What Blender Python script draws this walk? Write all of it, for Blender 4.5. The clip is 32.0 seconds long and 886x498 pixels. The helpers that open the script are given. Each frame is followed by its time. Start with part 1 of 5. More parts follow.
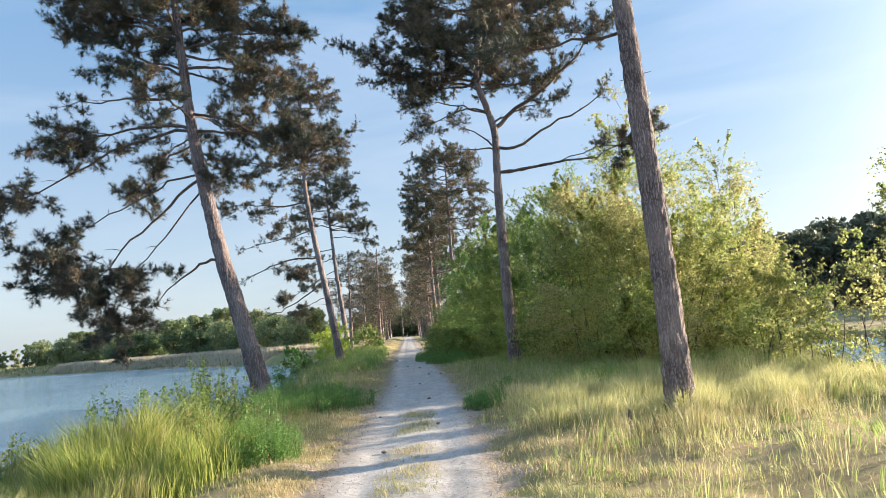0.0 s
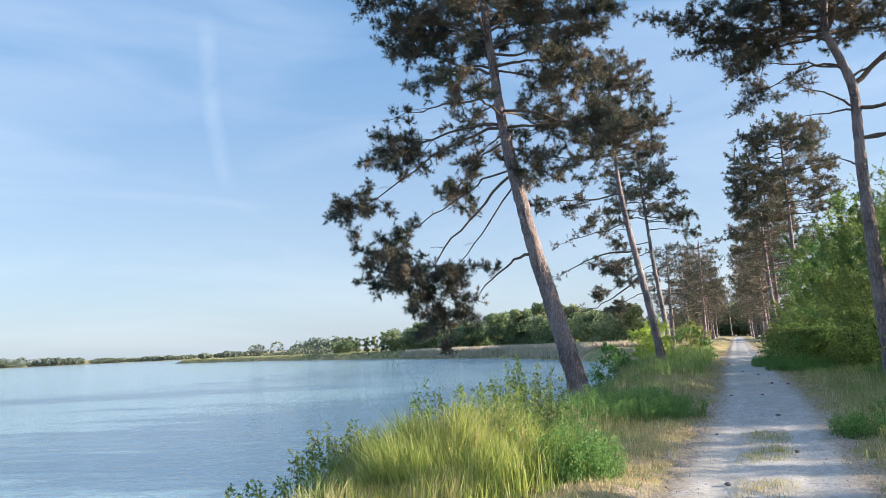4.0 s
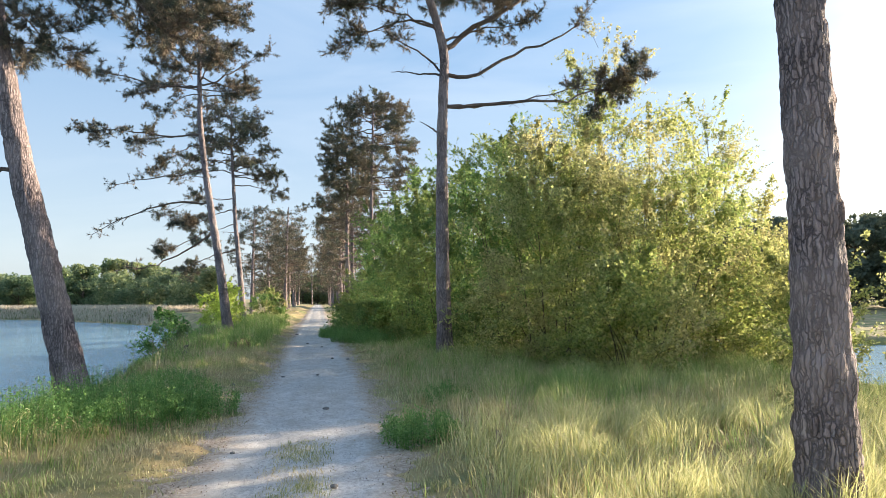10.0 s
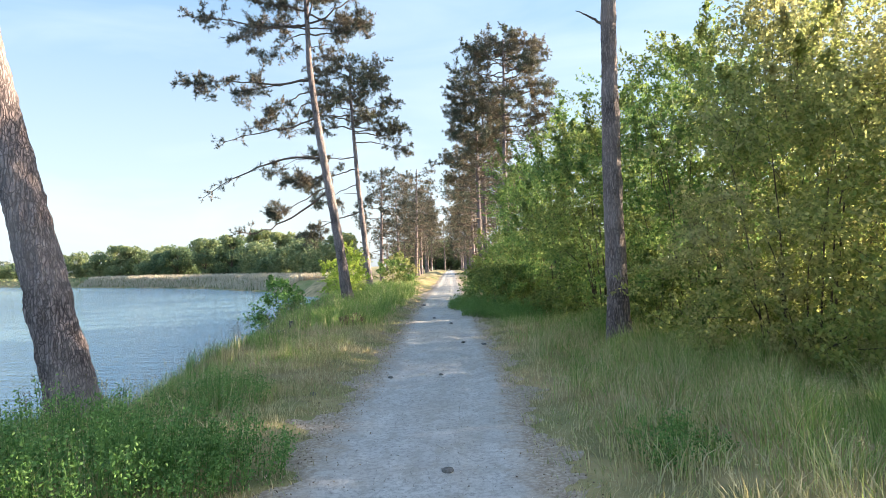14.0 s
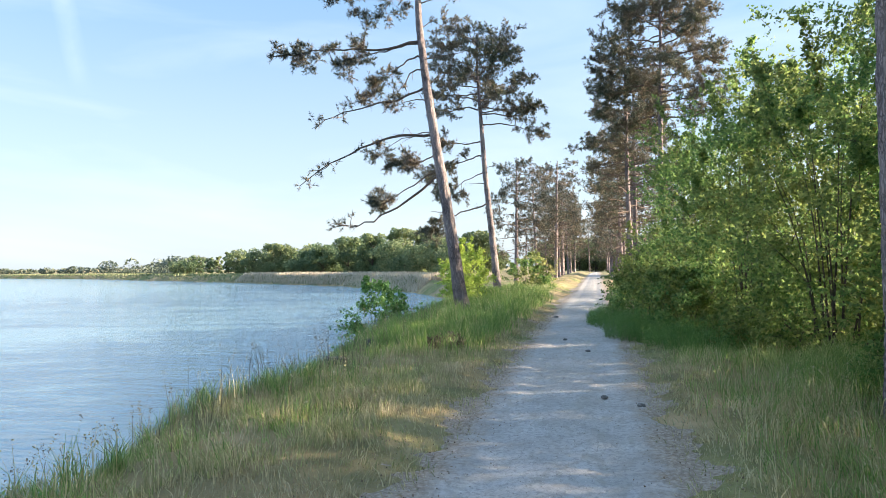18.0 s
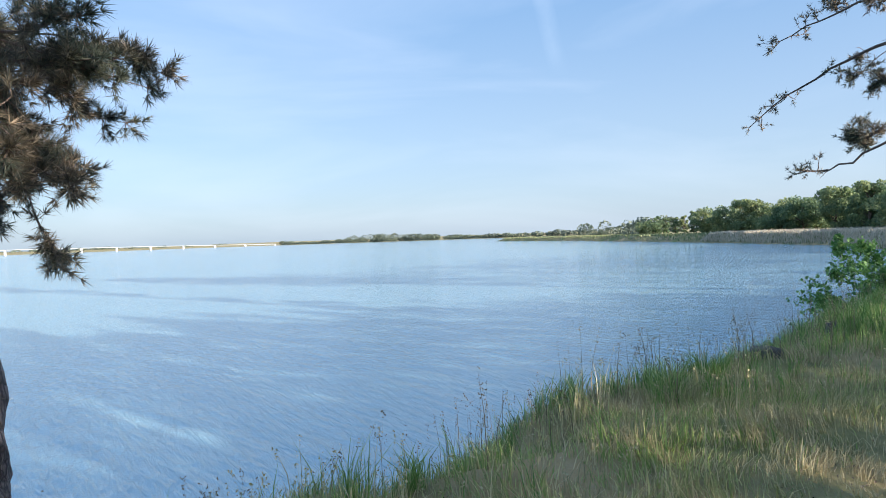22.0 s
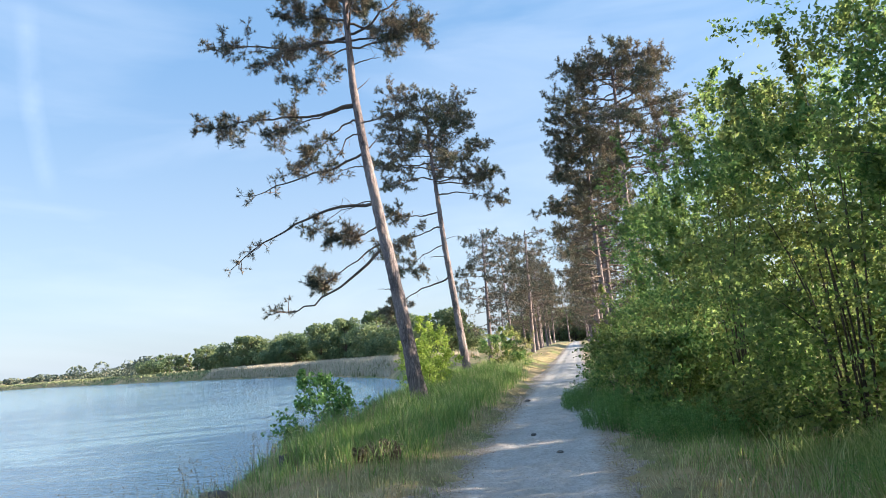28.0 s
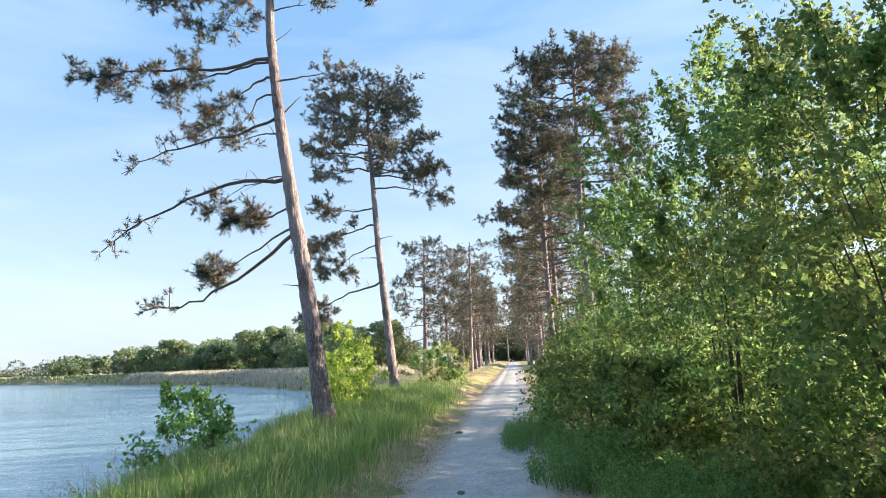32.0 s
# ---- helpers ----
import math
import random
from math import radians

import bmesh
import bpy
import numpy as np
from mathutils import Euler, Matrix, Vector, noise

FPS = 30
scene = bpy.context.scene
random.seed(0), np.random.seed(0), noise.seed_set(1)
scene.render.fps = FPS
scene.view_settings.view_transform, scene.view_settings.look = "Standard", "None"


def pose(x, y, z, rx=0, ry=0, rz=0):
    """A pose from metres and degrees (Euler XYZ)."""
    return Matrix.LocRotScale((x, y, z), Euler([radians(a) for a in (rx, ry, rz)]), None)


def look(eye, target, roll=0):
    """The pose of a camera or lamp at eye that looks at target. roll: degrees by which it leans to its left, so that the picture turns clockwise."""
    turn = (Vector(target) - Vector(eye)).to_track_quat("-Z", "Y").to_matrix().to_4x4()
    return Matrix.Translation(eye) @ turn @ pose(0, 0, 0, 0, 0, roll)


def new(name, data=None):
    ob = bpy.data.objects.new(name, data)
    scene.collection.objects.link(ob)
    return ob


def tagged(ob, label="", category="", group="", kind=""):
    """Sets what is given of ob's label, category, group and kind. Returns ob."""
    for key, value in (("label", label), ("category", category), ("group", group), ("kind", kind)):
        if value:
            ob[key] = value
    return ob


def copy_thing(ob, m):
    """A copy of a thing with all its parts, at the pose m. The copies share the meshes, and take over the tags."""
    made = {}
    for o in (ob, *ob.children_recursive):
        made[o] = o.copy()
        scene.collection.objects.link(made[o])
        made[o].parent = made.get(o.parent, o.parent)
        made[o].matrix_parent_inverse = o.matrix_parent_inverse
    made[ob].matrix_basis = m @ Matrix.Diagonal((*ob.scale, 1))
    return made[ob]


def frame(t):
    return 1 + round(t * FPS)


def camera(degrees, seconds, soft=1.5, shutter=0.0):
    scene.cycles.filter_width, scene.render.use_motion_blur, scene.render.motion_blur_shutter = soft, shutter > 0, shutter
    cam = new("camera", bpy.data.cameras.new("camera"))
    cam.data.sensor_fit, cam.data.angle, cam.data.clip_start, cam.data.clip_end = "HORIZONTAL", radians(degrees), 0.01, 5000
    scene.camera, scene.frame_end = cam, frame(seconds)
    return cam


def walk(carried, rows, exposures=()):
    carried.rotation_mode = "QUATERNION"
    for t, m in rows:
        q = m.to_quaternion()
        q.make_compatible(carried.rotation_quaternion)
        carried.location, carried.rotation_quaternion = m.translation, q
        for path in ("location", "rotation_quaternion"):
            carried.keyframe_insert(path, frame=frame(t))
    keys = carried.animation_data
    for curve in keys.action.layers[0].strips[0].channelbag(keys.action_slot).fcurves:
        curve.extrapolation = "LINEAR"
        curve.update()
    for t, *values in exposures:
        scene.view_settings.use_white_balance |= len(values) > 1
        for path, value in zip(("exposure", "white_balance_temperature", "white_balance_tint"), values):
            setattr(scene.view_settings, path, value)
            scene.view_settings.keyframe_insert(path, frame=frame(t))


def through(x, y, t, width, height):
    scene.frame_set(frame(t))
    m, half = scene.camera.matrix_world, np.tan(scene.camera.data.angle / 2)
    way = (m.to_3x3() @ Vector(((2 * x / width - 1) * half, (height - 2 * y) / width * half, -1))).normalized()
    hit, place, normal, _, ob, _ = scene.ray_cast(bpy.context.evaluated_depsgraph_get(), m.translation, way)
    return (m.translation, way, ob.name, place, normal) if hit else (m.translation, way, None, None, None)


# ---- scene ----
cam = camera(69.0, 32.0, soft=0.6)
PATH = [  # t, x, y, z, rx, ry, rz
    (0, 0.014, 0.214, 1.580, 97.00, 4.79, 0.02),
    (0.5, -0.022, 0.786, 1.601, 99.72, 2.68, 4.15),
    (1, -0.060, 1.125, 1.615, 100.40, 5.35, 7.47),
    (1.5, -0.069, 1.231, 1.624, 99.24, 2.62, 12.30),
    (2, -0.105, 1.236, 1.629, 99.49, 3.41, 19.01),
    (2.5, -0.128, 1.252, 1.634, 99.42, 2.03, 19.02),
    (3, -0.162, 1.253, 1.639, 98.99, 1.84, 22.64),
    (3.5, -0.188, 1.235, 1.646, 98.64, 1.93, 25.90),
    (5.5, -0.313, 1.370, 1.659, 98.05, 4.31, 29.42),
    (6, -0.329, 1.703, 1.681, 100.51, 3.33, 28.68),
    (6.5, -0.426, 2.015, 1.695, 100.70, 4.68, 21.63),
    (7, -0.415, 2.322, 1.684, 100.31, 4.27, 6.78),
    (7.5, -0.387, 2.741, 1.656, 98.58, 2.75, 2.33),
    (8, -0.311, 3.201, 1.644, 96.02, 1.74, -3.33),
    (8.5, -0.227, 3.716, 1.643, 95.98, 1.37, -8.84),
    (9, -0.153, 4.221, 1.613, 95.00, 1.54, -7.74),
    (9.5, -0.109, 4.827, 1.629, 95.44, 0.83, -10.78),
    (10, -0.027, 5.419, 1.639, 94.30, 0.53, -7.80),
    (10.5, -0.000, 5.956, 1.603, 92.92, 1.72, -3.47),
    (11, 0.045, 6.475, 1.607, 93.29, 1.78, -2.17),
    (11.5, 0.038, 7.010, 1.612, 91.41, 0.86, 0.67),
    (12, -0.038, 7.644, 1.600, 89.78, 1.07, 3.87),
    (12.5, -0.077, 8.251, 1.601, 89.92, 2.88, 6.37),
    (13, -0.108, 8.899, 1.607, 91.52, 4.21, 2.95),
    (13.5, -0.098, 9.525, 1.609, 90.90, 2.91, 4.90),
    (14, -0.097, 10.249, 1.596, 91.39, 1.44, 3.92),
    (14.5, -0.130, 10.926, 1.604, 90.92, 0.84, 9.69),
    (15, -0.191, 11.634, 1.610, 91.50, 1.88, 9.75),
    (15.5, -0.239, 12.285, 1.606, 92.10, 2.26, 12.71),
    (17.5, -0.190, 14.640, 1.616, 91.89, 3.36, 17.09),
    (18, -0.236, 15.308, 1.602, 91.62, 0.67, 16.60),
    (18.5, -0.279, 15.935, 1.585, 91.56, 0.83, 18.67),
    (19, -0.332, 16.585, 1.571, 91.22, 1.02, 21.35),
    (19.5, -0.384, 17.091, 1.563, 89.52, 1.65, 27.55),
    (20, -0.471, 17.412, 1.583, 88.65, 0.30, 36.32),
    (20.5, -0.587, 17.497, 1.603, 91.11, 1.82, 41.57),
    (21, -0.612, 17.525, 1.605, 90.94, 2.62, 46.37),
    (21.5, -0.628, 17.528, 1.606, 89.70, 1.16, 51.15),
    (22, -0.634, 17.481, 1.613, 89.05, 2.13, 56.58),
    (22.5, -0.621, 17.489, 1.616, 89.54, 3.16, 58.76),
    (23, -0.584, 17.530, 1.618, 89.76, 3.24, 54.83),
    (23.5, -0.526, 17.607, 1.620, 89.50, 3.13, 45.97),
    (24, -0.466, 17.610, 1.633, 91.91, 3.59, 41.27),
    (24.5, -0.415, 17.605, 1.650, 94.43, 3.30, 35.44),
    (25, -0.379, 17.635, 1.662, 95.19, 2.78, 28.23),
    (25.5, -0.369, 17.648, 1.667, 96.80, 3.67, 23.84),
    (26, -0.345, 17.612, 1.669, 100.28, 4.13, 20.65),
    (26.5, -0.310, 17.629, 1.670, 103.62, 3.22, 18.57),
    (28.5, -0.117, 18.087, 1.651, 97.46, 4.62, 12.37),
    (29, -0.212, 18.305, 1.641, 97.61, 3.72, 8.67),
    (29.5, -0.277, 18.512, 1.638, 97.37, 4.30, 6.12),
    (30, -0.306, 18.896, 1.633, 100.78, 5.07, 5.44),
    (30.5, -0.379, 19.425, 1.623, 99.50, 4.35, 6.19),
    (31, -0.465, 20.018, 1.627, 99.58, 3.72, 4.77),
    (31.5, -0.487, 20.654, 1.631, 98.83, 1.38, 9.35),
    (32, -0.516, 21.331, 1.621, 99.56, 2.16, 9.56),
]
EXPOSURES = [(0, 1.32, 6700, 10), (4, 1.26, 6300, 10), (6, 1.24, 6250, 10), (8, 1.4, 6650, 10), (11, 1.48, 6800, 10), (13, 1.78, 6950, 10), (15, 1.8, 6900, 10),
             (19, 1.62, 6500, 10), (22, 1.25, 6000, 10), (26, 1.3, 6150, 10), (29, 1.55, 6400, 10), (32, 1.66, 6500, 10)]
walk(cam, [(t, pose(x, y, z, rx, ry, rz)) for t, x, y, z, rx, ry, rz in PATH], EXPOSURES)

# ---- world and sun ----
SUN_AZ, SUN_EL = radians(70), radians(13)   # azimuth clockwise from +y
sun_way = Vector((math.sin(SUN_AZ) * math.cos(SUN_EL), math.cos(SUN_AZ) * math.cos(SUN_EL), math.sin(SUN_EL)))
sun = new("sun", bpy.data.lights.new("sun", "SUN"))
sun.data.energy, sun.data.angle, sun.data.color = 5.0, radians(0.6), (1.0, 0.86, 0.66)
sun.matrix_world = look(sun_way * 50, (0, 0, 0))
world = bpy.data.worlds.new("sky")
scene.world = world
world.use_nodes = True
wn, wl = world.node_tree.nodes, world.node_tree.links
wn.clear()
sky = wn.new("ShaderNodeTexSky")
sky.sky_type, sky.sun_disc = "NISHITA", False
sky.sun_elevation, sky.sun_rotation = SUN_EL, SUN_AZ
sky.air_density, sky.dust_density, sky.ozone_density = 1.0, 1.4, 3.0
wc = wn.new("ShaderNodeTexCoord")
wmap = wn.new("ShaderNodeMapping")
wmap.inputs["Scale"].default_value = (1.2, 1.2, 5.5)
wmap.inputs["Rotation"].default_value = (0.12, 0.05, 0.4)
cl = wn.new("ShaderNodeTexNoise")
cl.inputs["Scale"].default_value, cl.inputs["Detail"].default_value, cl.inputs["Distortion"].default_value = 1.7, 6, 0.6
cr = wn.new("ShaderNodeValToRGB")
cr.color_ramp.elements[0].position, cr.color_ramp.elements[1].position = 0.45, 0.9
cmix = wn.new("ShaderNodeMix")
cmix.data_type, cmix.blend_type = "RGBA", "MIX"
cmix.inputs["B"].default_value = (4.4, 4.6, 4.9, 1)
cfac = wn.new("ShaderNodeMath")
cfac.operation = "MULTIPLY"
cfac.inputs[1].default_value = 0.3
bg = wn.new("ShaderNodeBackground")
bg.inputs["Strength"].default_value = 0.11
out = wn.new("ShaderNodeOutputWorld")
wl.new(wc.outputs["Generated"], wmap.inputs["Vector"])
wl.new(wmap.outputs["Vector"], cl.inputs["Vector"])
wl.new(cl.outputs["Fac"], cr.inputs["Fac"])
wl.new(cr.outputs["Color"], cfac.inputs[0])
wl.new(cfac.outputs[0], cmix.inputs["Factor"])
sep = wn.new("ShaderNodeSeparateXYZ")
veil = wn.new("ShaderNodeValToRGB")     # thin high haze, paler towards the horizon
veil.color_ramp.interpolation = "EASE"
veil.color_ramp.elements[0].position, veil.color_ramp.elements[0].color = 0.0, (0.62, 0.74, 0.87, 1)
veil.color_ramp.elements[1].position, veil.color_ramp.elements[1].color = 0.5, (0.26, 0.49, 0.82, 1)
lift = wn.new("ShaderNodeMix")
lift.data_type, lift.blend_type = "RGBA", "MULTIPLY"
lift.inputs["Factor"].default_value = 1.0
lift.inputs["B"].default_value = (3.9, 3.85, 3.8, 1)
hmix = wn.new("ShaderNodeMix")
hmix.data_type = "RGBA"
hmix.inputs["Factor"].default_value = 0.72
wl.new(wc.outputs["Generated"], sep.inputs["Vector"])
wl.new(sep.outputs["Z"], veil.inputs["Fac"])
wl.new(veil.outputs["Color"], lift.inputs["A"])
wl.new(sky.outputs["Color"], hmix.inputs["A"])
wl.new(lift.outputs["Result"], hmix.inputs["B"])
wl.new(hmix.outputs["Result"], cmix.inputs["A"])
sun_dot = wn.new("ShaderNodeVectorMath")       # hazy air brightens smoothly towards the sun
sun_dot.operation = "DOT_PRODUCT"
sun_dot.inputs[1].default_value = sun_way
half = wn.new("ShaderNodeMath")
half.operation = "MULTIPLY_ADD"
half.inputs[1].default_value, half.inputs[2].default_value = 0.5, 0.5
peak = wn.new("ShaderNodeMath")
peak.operation = "POWER"
peak.inputs[1].default_value = 30.0
haze = wn.new("ShaderNodeMix")
haze.data_type, haze.blend_type, haze.clamp_factor = "RGBA", "ADD", False
haze.inputs["B"].default_value = (9.5, 9.2, 8.8, 1)
wl.new(wc.outputs["Generated"], sun_dot.inputs[0])
wl.new(sun_dot.outputs["Value"], half.inputs[0])
wl.new(half.outputs[0], peak.inputs[0])
wl.new(peak.outputs[0], haze.inputs["Factor"])
wl.new(cmix.outputs["Result"], haze.inputs["A"])
wl.new(haze.outputs["Result"], bg.inputs["Color"])
wl.new(bg.outputs["Background"], out.inputs["Surface"])


# ---- materials ----
class Mat:
    """A small node builder on one material."""

    def __init__(self, name, rough=0.8):
        self.m = bpy.data.materials.new(name)
        self.m.use_nodes = True
        self.n, self.l = self.m.node_tree.nodes, self.m.node_tree.links
        self.b = self.n["Principled BSDF"]
        self.b.inputs["Roughness"].default_value = rough
        self.obj = self.n.new("ShaderNodeTexCoord").outputs["Object"]
        self.geo = self.n.new("ShaderNodeNewGeometry")

    def noise(self, scale, detail=4, stretch=None, dist=0.0, rough=0.55, turn=0.0):
        n = self.n.new("ShaderNodeTexNoise")
        n.inputs["Scale"].default_value, n.inputs["Detail"].default_value = scale, detail
        n.inputs["Distortion"].default_value, n.inputs["Roughness"].default_value = dist, rough
        self.l.new(self.at(stretch, turn), n.inputs["Vector"])
        return n.outputs["Fac"]

    def at(self, stretch, turn=0.0):
        if not stretch:
            return self.geo.outputs["Position"]
        mp = self.n.new("ShaderNodeMapping")
        mp.inputs["Rotation"].default_value = (0, 0, turn)
        mp.inputs["Scale"].default_value = stretch
        self.l.new(self.geo.outputs["Position"], mp.inputs["Vector"])
        return mp.outputs["Vector"]

    def voronoi(self, scale, stretch=None, feature="F1"):
        n = self.n.new("ShaderNodeTexVoronoi")
        n.feature = feature
        n.inputs["Scale"].default_value = scale
        self.l.new(self.at(stretch), n.inputs["Vector"])
        return n.outputs["Distance"]

    def ramp(self, fac, stops):
        r = self.n.new("ShaderNodeValToRGB")
        while len(r.color_ramp.elements) < len(stops):
            r.color_ramp.elements.new(0.5)
        for e, (p, c) in zip(r.color_ramp.elements, stops):
            e.position, e.color = p, (*c, 1)
        self.l.new(fac, r.inputs["Fac"])
        return r.outputs["Color"]

    def mix(self, fac, a, b, blend="MIX"):
        m = self.n.new("ShaderNodeMix")
        m.data_type, m.blend_type = "RGBA", blend
        for key, v in (("Factor", fac), ("A", a), ("B", b)):
            if isinstance(v, (int, float)):
                m.inputs[key].default_value = v
            elif isinstance(v, tuple):
                m.inputs[key].default_value = (*v, 1)
            else:
                self.l.new(v, m.inputs[key])
        return m.outputs["Result"]

    def color(self, c):
        self.l.new(c, self.b.inputs["Base Color"])
        return self

    def bump(self, height, strength=0.5, distance=0.02):
        b = self.n.new("ShaderNodeBump")
        b.inputs["Strength"].default_value, b.inputs["Distance"].default_value = strength, distance
        self.l.new(height, b.inputs["Height"])
        self.l.new(b.outputs["Normal"], self.b.inputs["Normal"])
        return self

    def leafy(self, color, through=0.45):
        """Thin leaves: part of the light passes through."""
        t = self.n.new("ShaderNodeBsdfTranslucent")
        self.l.new(color, t.inputs["Color"])
        mx = self.n.new("ShaderNodeMixShader")
        mx.inputs["Fac"].default_value = through
        self.l.new(self.b.outputs["BSDF"], mx.inputs[1])
        self.l.new(t.outputs["BSDF"], mx.inputs[2])
        self.l.new(mx.outputs["Shader"], self.n["Material Output"].inputs["Surface"])
        self.color(color)
        return self

    @property
    def island(self):
        return self.geo.outputs["Random Per Island"]


def foliage_mat(name, stops, through=0.45, patch=0.6, patch_stops=None, rough=0.5, gloss=0.3):
    m = Mat(name, rough)
    c = m.ramp(m.island, stops)
    if patch_stops:
        c = m.mix(m.ramp(m.noise(patch, 3), [(0.42, (0, 0, 0)), (0.62, (1, 1, 1))]), c, m.ramp(m.island, patch_stops))
    m.b.inputs["Specular IOR Level"].default_value = gloss
    return m.leafy(c, through).m


def bark_mat(name, dark, mid, light, scale=1.0):
    m = Mat(name, 0.9)
    warp = m.n.new("ShaderNodeVectorMath")
    warp.operation = "MULTIPLY_ADD"
    wob = m.n.new("ShaderNodeTexNoise")
    wob.inputs["Scale"].default_value, wob.inputs["Detail"].default_value = 7 * scale, 3
    m.l.new(m.geo.outputs["Position"], wob.inputs["Vector"])
    m.l.new(wob.outputs["Color"], warp.inputs[0])
    warp.inputs[1].default_value = (0.07 / scale, 0.07 / scale, 0.16 / scale)
    m.l.new(m.at((1, 1, 0.16)), warp.inputs[2])
    vn = m.n.new("ShaderNodeTexVoronoi")
    vn.feature = "DISTANCE_TO_EDGE"
    vn.inputs["Scale"].default_value = 24 * scale
    m.l.new(warp.outputs[0], vn.inputs["Vector"])
    v = vn.outputs["Distance"]
    n = m.noise(30 * scale, 8, (1, 1, 0.16), 0.6, 0.68)
    big = m.noise(1.3, 3)
    c = m.ramp(n, [(0.3, dark), (0.5, mid), (0.72, light)])
    c = m.mix(m.ramp(v, [(0.0, (1, 1, 1)), (0.06, (0.75, 0.75, 0.75)), (0.22, (0, 0, 0))]), c, dark)
    c = m.mix(m.ramp(big, [(0.4, (0, 0, 0)), (0.7, (0.5, 0.5, 0.5))]), c, light)
    h = m.mix(0.7, m.ramp(v, [(0, (0, 0, 0)), (0.16, (1, 1, 1))]), n)
    return m.color(c).bump(h, 1.0, 0.035).m


BARK = bark_mat("pine_bark", (0.07, 0.053, 0.056), (0.29, 0.225, 0.225), (0.55, 0.44, 0.42), 1.15)
LIMB = bark_mat("pine_limb_bark", (0.08, 0.055, 0.045), (0.2, 0.14, 0.115), (0.32, 0.23, 0.18), 2.0)
TWIG = bark_mat("bush_bark", (0.05, 0.04, 0.03), (0.12, 0.095, 0.07), (0.2, 0.16, 0.12), 2.0)
# the lighter brown patches paint warm sunlit parts into the needle colour
NEEDLE = foliage_mat("pine_needles", [(0, (0.04, 0.052, 0.042)), (0.6, (0.08, 0.095, 0.07)), (1, (0.165, 0.165, 0.118))], 0.18, 1.2,
                     [(0, (0.09, 0.076, 0.056)), (0.6, (0.22, 0.165, 0.115)), (1, (0.4, 0.3, 0.21))])
NEEDLE_FAR = foliage_mat("pine_needles_brownish", [(0, (0.06, 0.085, 0.06)), (0.6, (0.13, 0.145, 0.098)), (1, (0.26, 0.235, 0.16))], 0.24, 0.5,
                         [(0, (0.12, 0.105, 0.075)), (0.6, (0.28, 0.22, 0.15)), (1, (0.43, 0.345, 0.24))])
# yellow-green leaves, with backlit glow and glare lifted into the colour
LEAF = foliage_mat("bush_leaves", [(0, (0.21, 0.285, 0.085)), (0.5, (0.355, 0.41, 0.13)), (1, (0.54, 0.55, 0.2))], 0.68, 0.45,
                   [(0, (0.28, 0.265, 0.115)), (0.4, (0.47, 0.44, 0.2)), (1, (0.65, 0.6, 0.3))], 0.4, 0.5)
# deep green leaves, with the bluish tint of shade put into the colour
LEAF_DEEP = foliage_mat("deep_green_leaves", [(0, (0.1, 0.2, 0.068)), (0.5, (0.19, 0.32, 0.1)), (1, (0.37, 0.48, 0.165))], 0.66, 0.5,
                        [(0, (0.15, 0.195, 0.06)), (1, (0.37, 0.39, 0.13))])
HERB = foliage_mat("herb_leaves", [(0, (0.11, 0.225, 0.065)), (0.5, (0.19, 0.35, 0.1)), (1, (0.33, 0.49, 0.17))], 0.5)
GRASS = foliage_mat("green_grass", [(0, (0.19, 0.3, 0.08)), (0.5, (0.31, 0.42, 0.125)), (0.85, (0.46, 0.54, 0.19)), (1, (0.78, 0.72, 0.37))], 0.48, 0.5,
                    [(0, (0.3, 0.35, 0.125)), (0.5, (0.52, 0.53, 0.23)), (1, (0.85, 0.77, 0.44))])
SPRING_LEAF = foliage_mat("spring_leaves", [(0, (0.26, 0.37, 0.06)), (0.5, (0.44, 0.55, 0.1)), (1, (0.64, 0.69, 0.2))], 0.6)
PALE_GRASS = foliage_mat("pale_grass", [(0, (0.38, 0.4, 0.16)), (0.5, (0.6, 0.58, 0.27)), (1, (0.82, 0.77, 0.45))], 0.5)
BANK_GRASS = foliage_mat("sunlit_grass", [(0, (0.14, 0.22, 0.05)), (0.5, (0.34, 0.41, 0.1)), (1, (0.66, 0.64, 0.24))], 0.5)
FRESH = foliage_mat("fresh_grass", [(0, (0.14, 0.25, 0.065)), (0.5, (0.25, 0.385, 0.11)), (0.9, (0.42, 0.51, 0.18)), (1, (0.68, 0.63, 0.34))], 0.5)
STRAW = foliage_mat("dry_grass", [(0, (0.32, 0.3, 0.13)), (0.5, (0.56, 0.48, 0.25)), (1, (0.75, 0.65, 0.42))], 0.42)
TURF = foliage_mat("short_turf", [(0, (0.26, 0.3, 0.12)), (0.5, (0.44, 0.42, 0.2)), (1, (0.72, 0.62, 0.36))], 0.4, 0.8,
                   [(0, (0.36, 0.3, 0.17)), (0.6, (0.58, 0.48, 0.29)), (1, (0.8, 0.68, 0.44))])
REED = foliage_mat("pale_reeds", [(0, (0.56, 0.46, 0.35)), (0.5, (0.7, 0.6, 0.47)), (1, (0.8, 0.72, 0.58))], 0.5)
SEED = foliage_mat("seed_heads", [(0, (0.14, 0.11, 0.07)), (0.6, (0.24, 0.19, 0.12)), (1, (0.36, 0.29, 0.18))], 0.3)
REED_GREEN = foliage_mat("green_reeds", [(0, (0.17, 0.22, 0.1)), (0.5, (0.28, 0.31, 0.15)), (1, (0.46, 0.42, 0.24))], 0.3)
# leaves of the far belts: distance haze is mixed into the greyed colour
FAR_HAZY = foliage_mat("hazy_tree_leaves", [(0, (0.085, 0.115, 0.09)), (0.5, (0.13, 0.16, 0.12)), (1, (0.19, 0.21, 0.15))], 0.2)
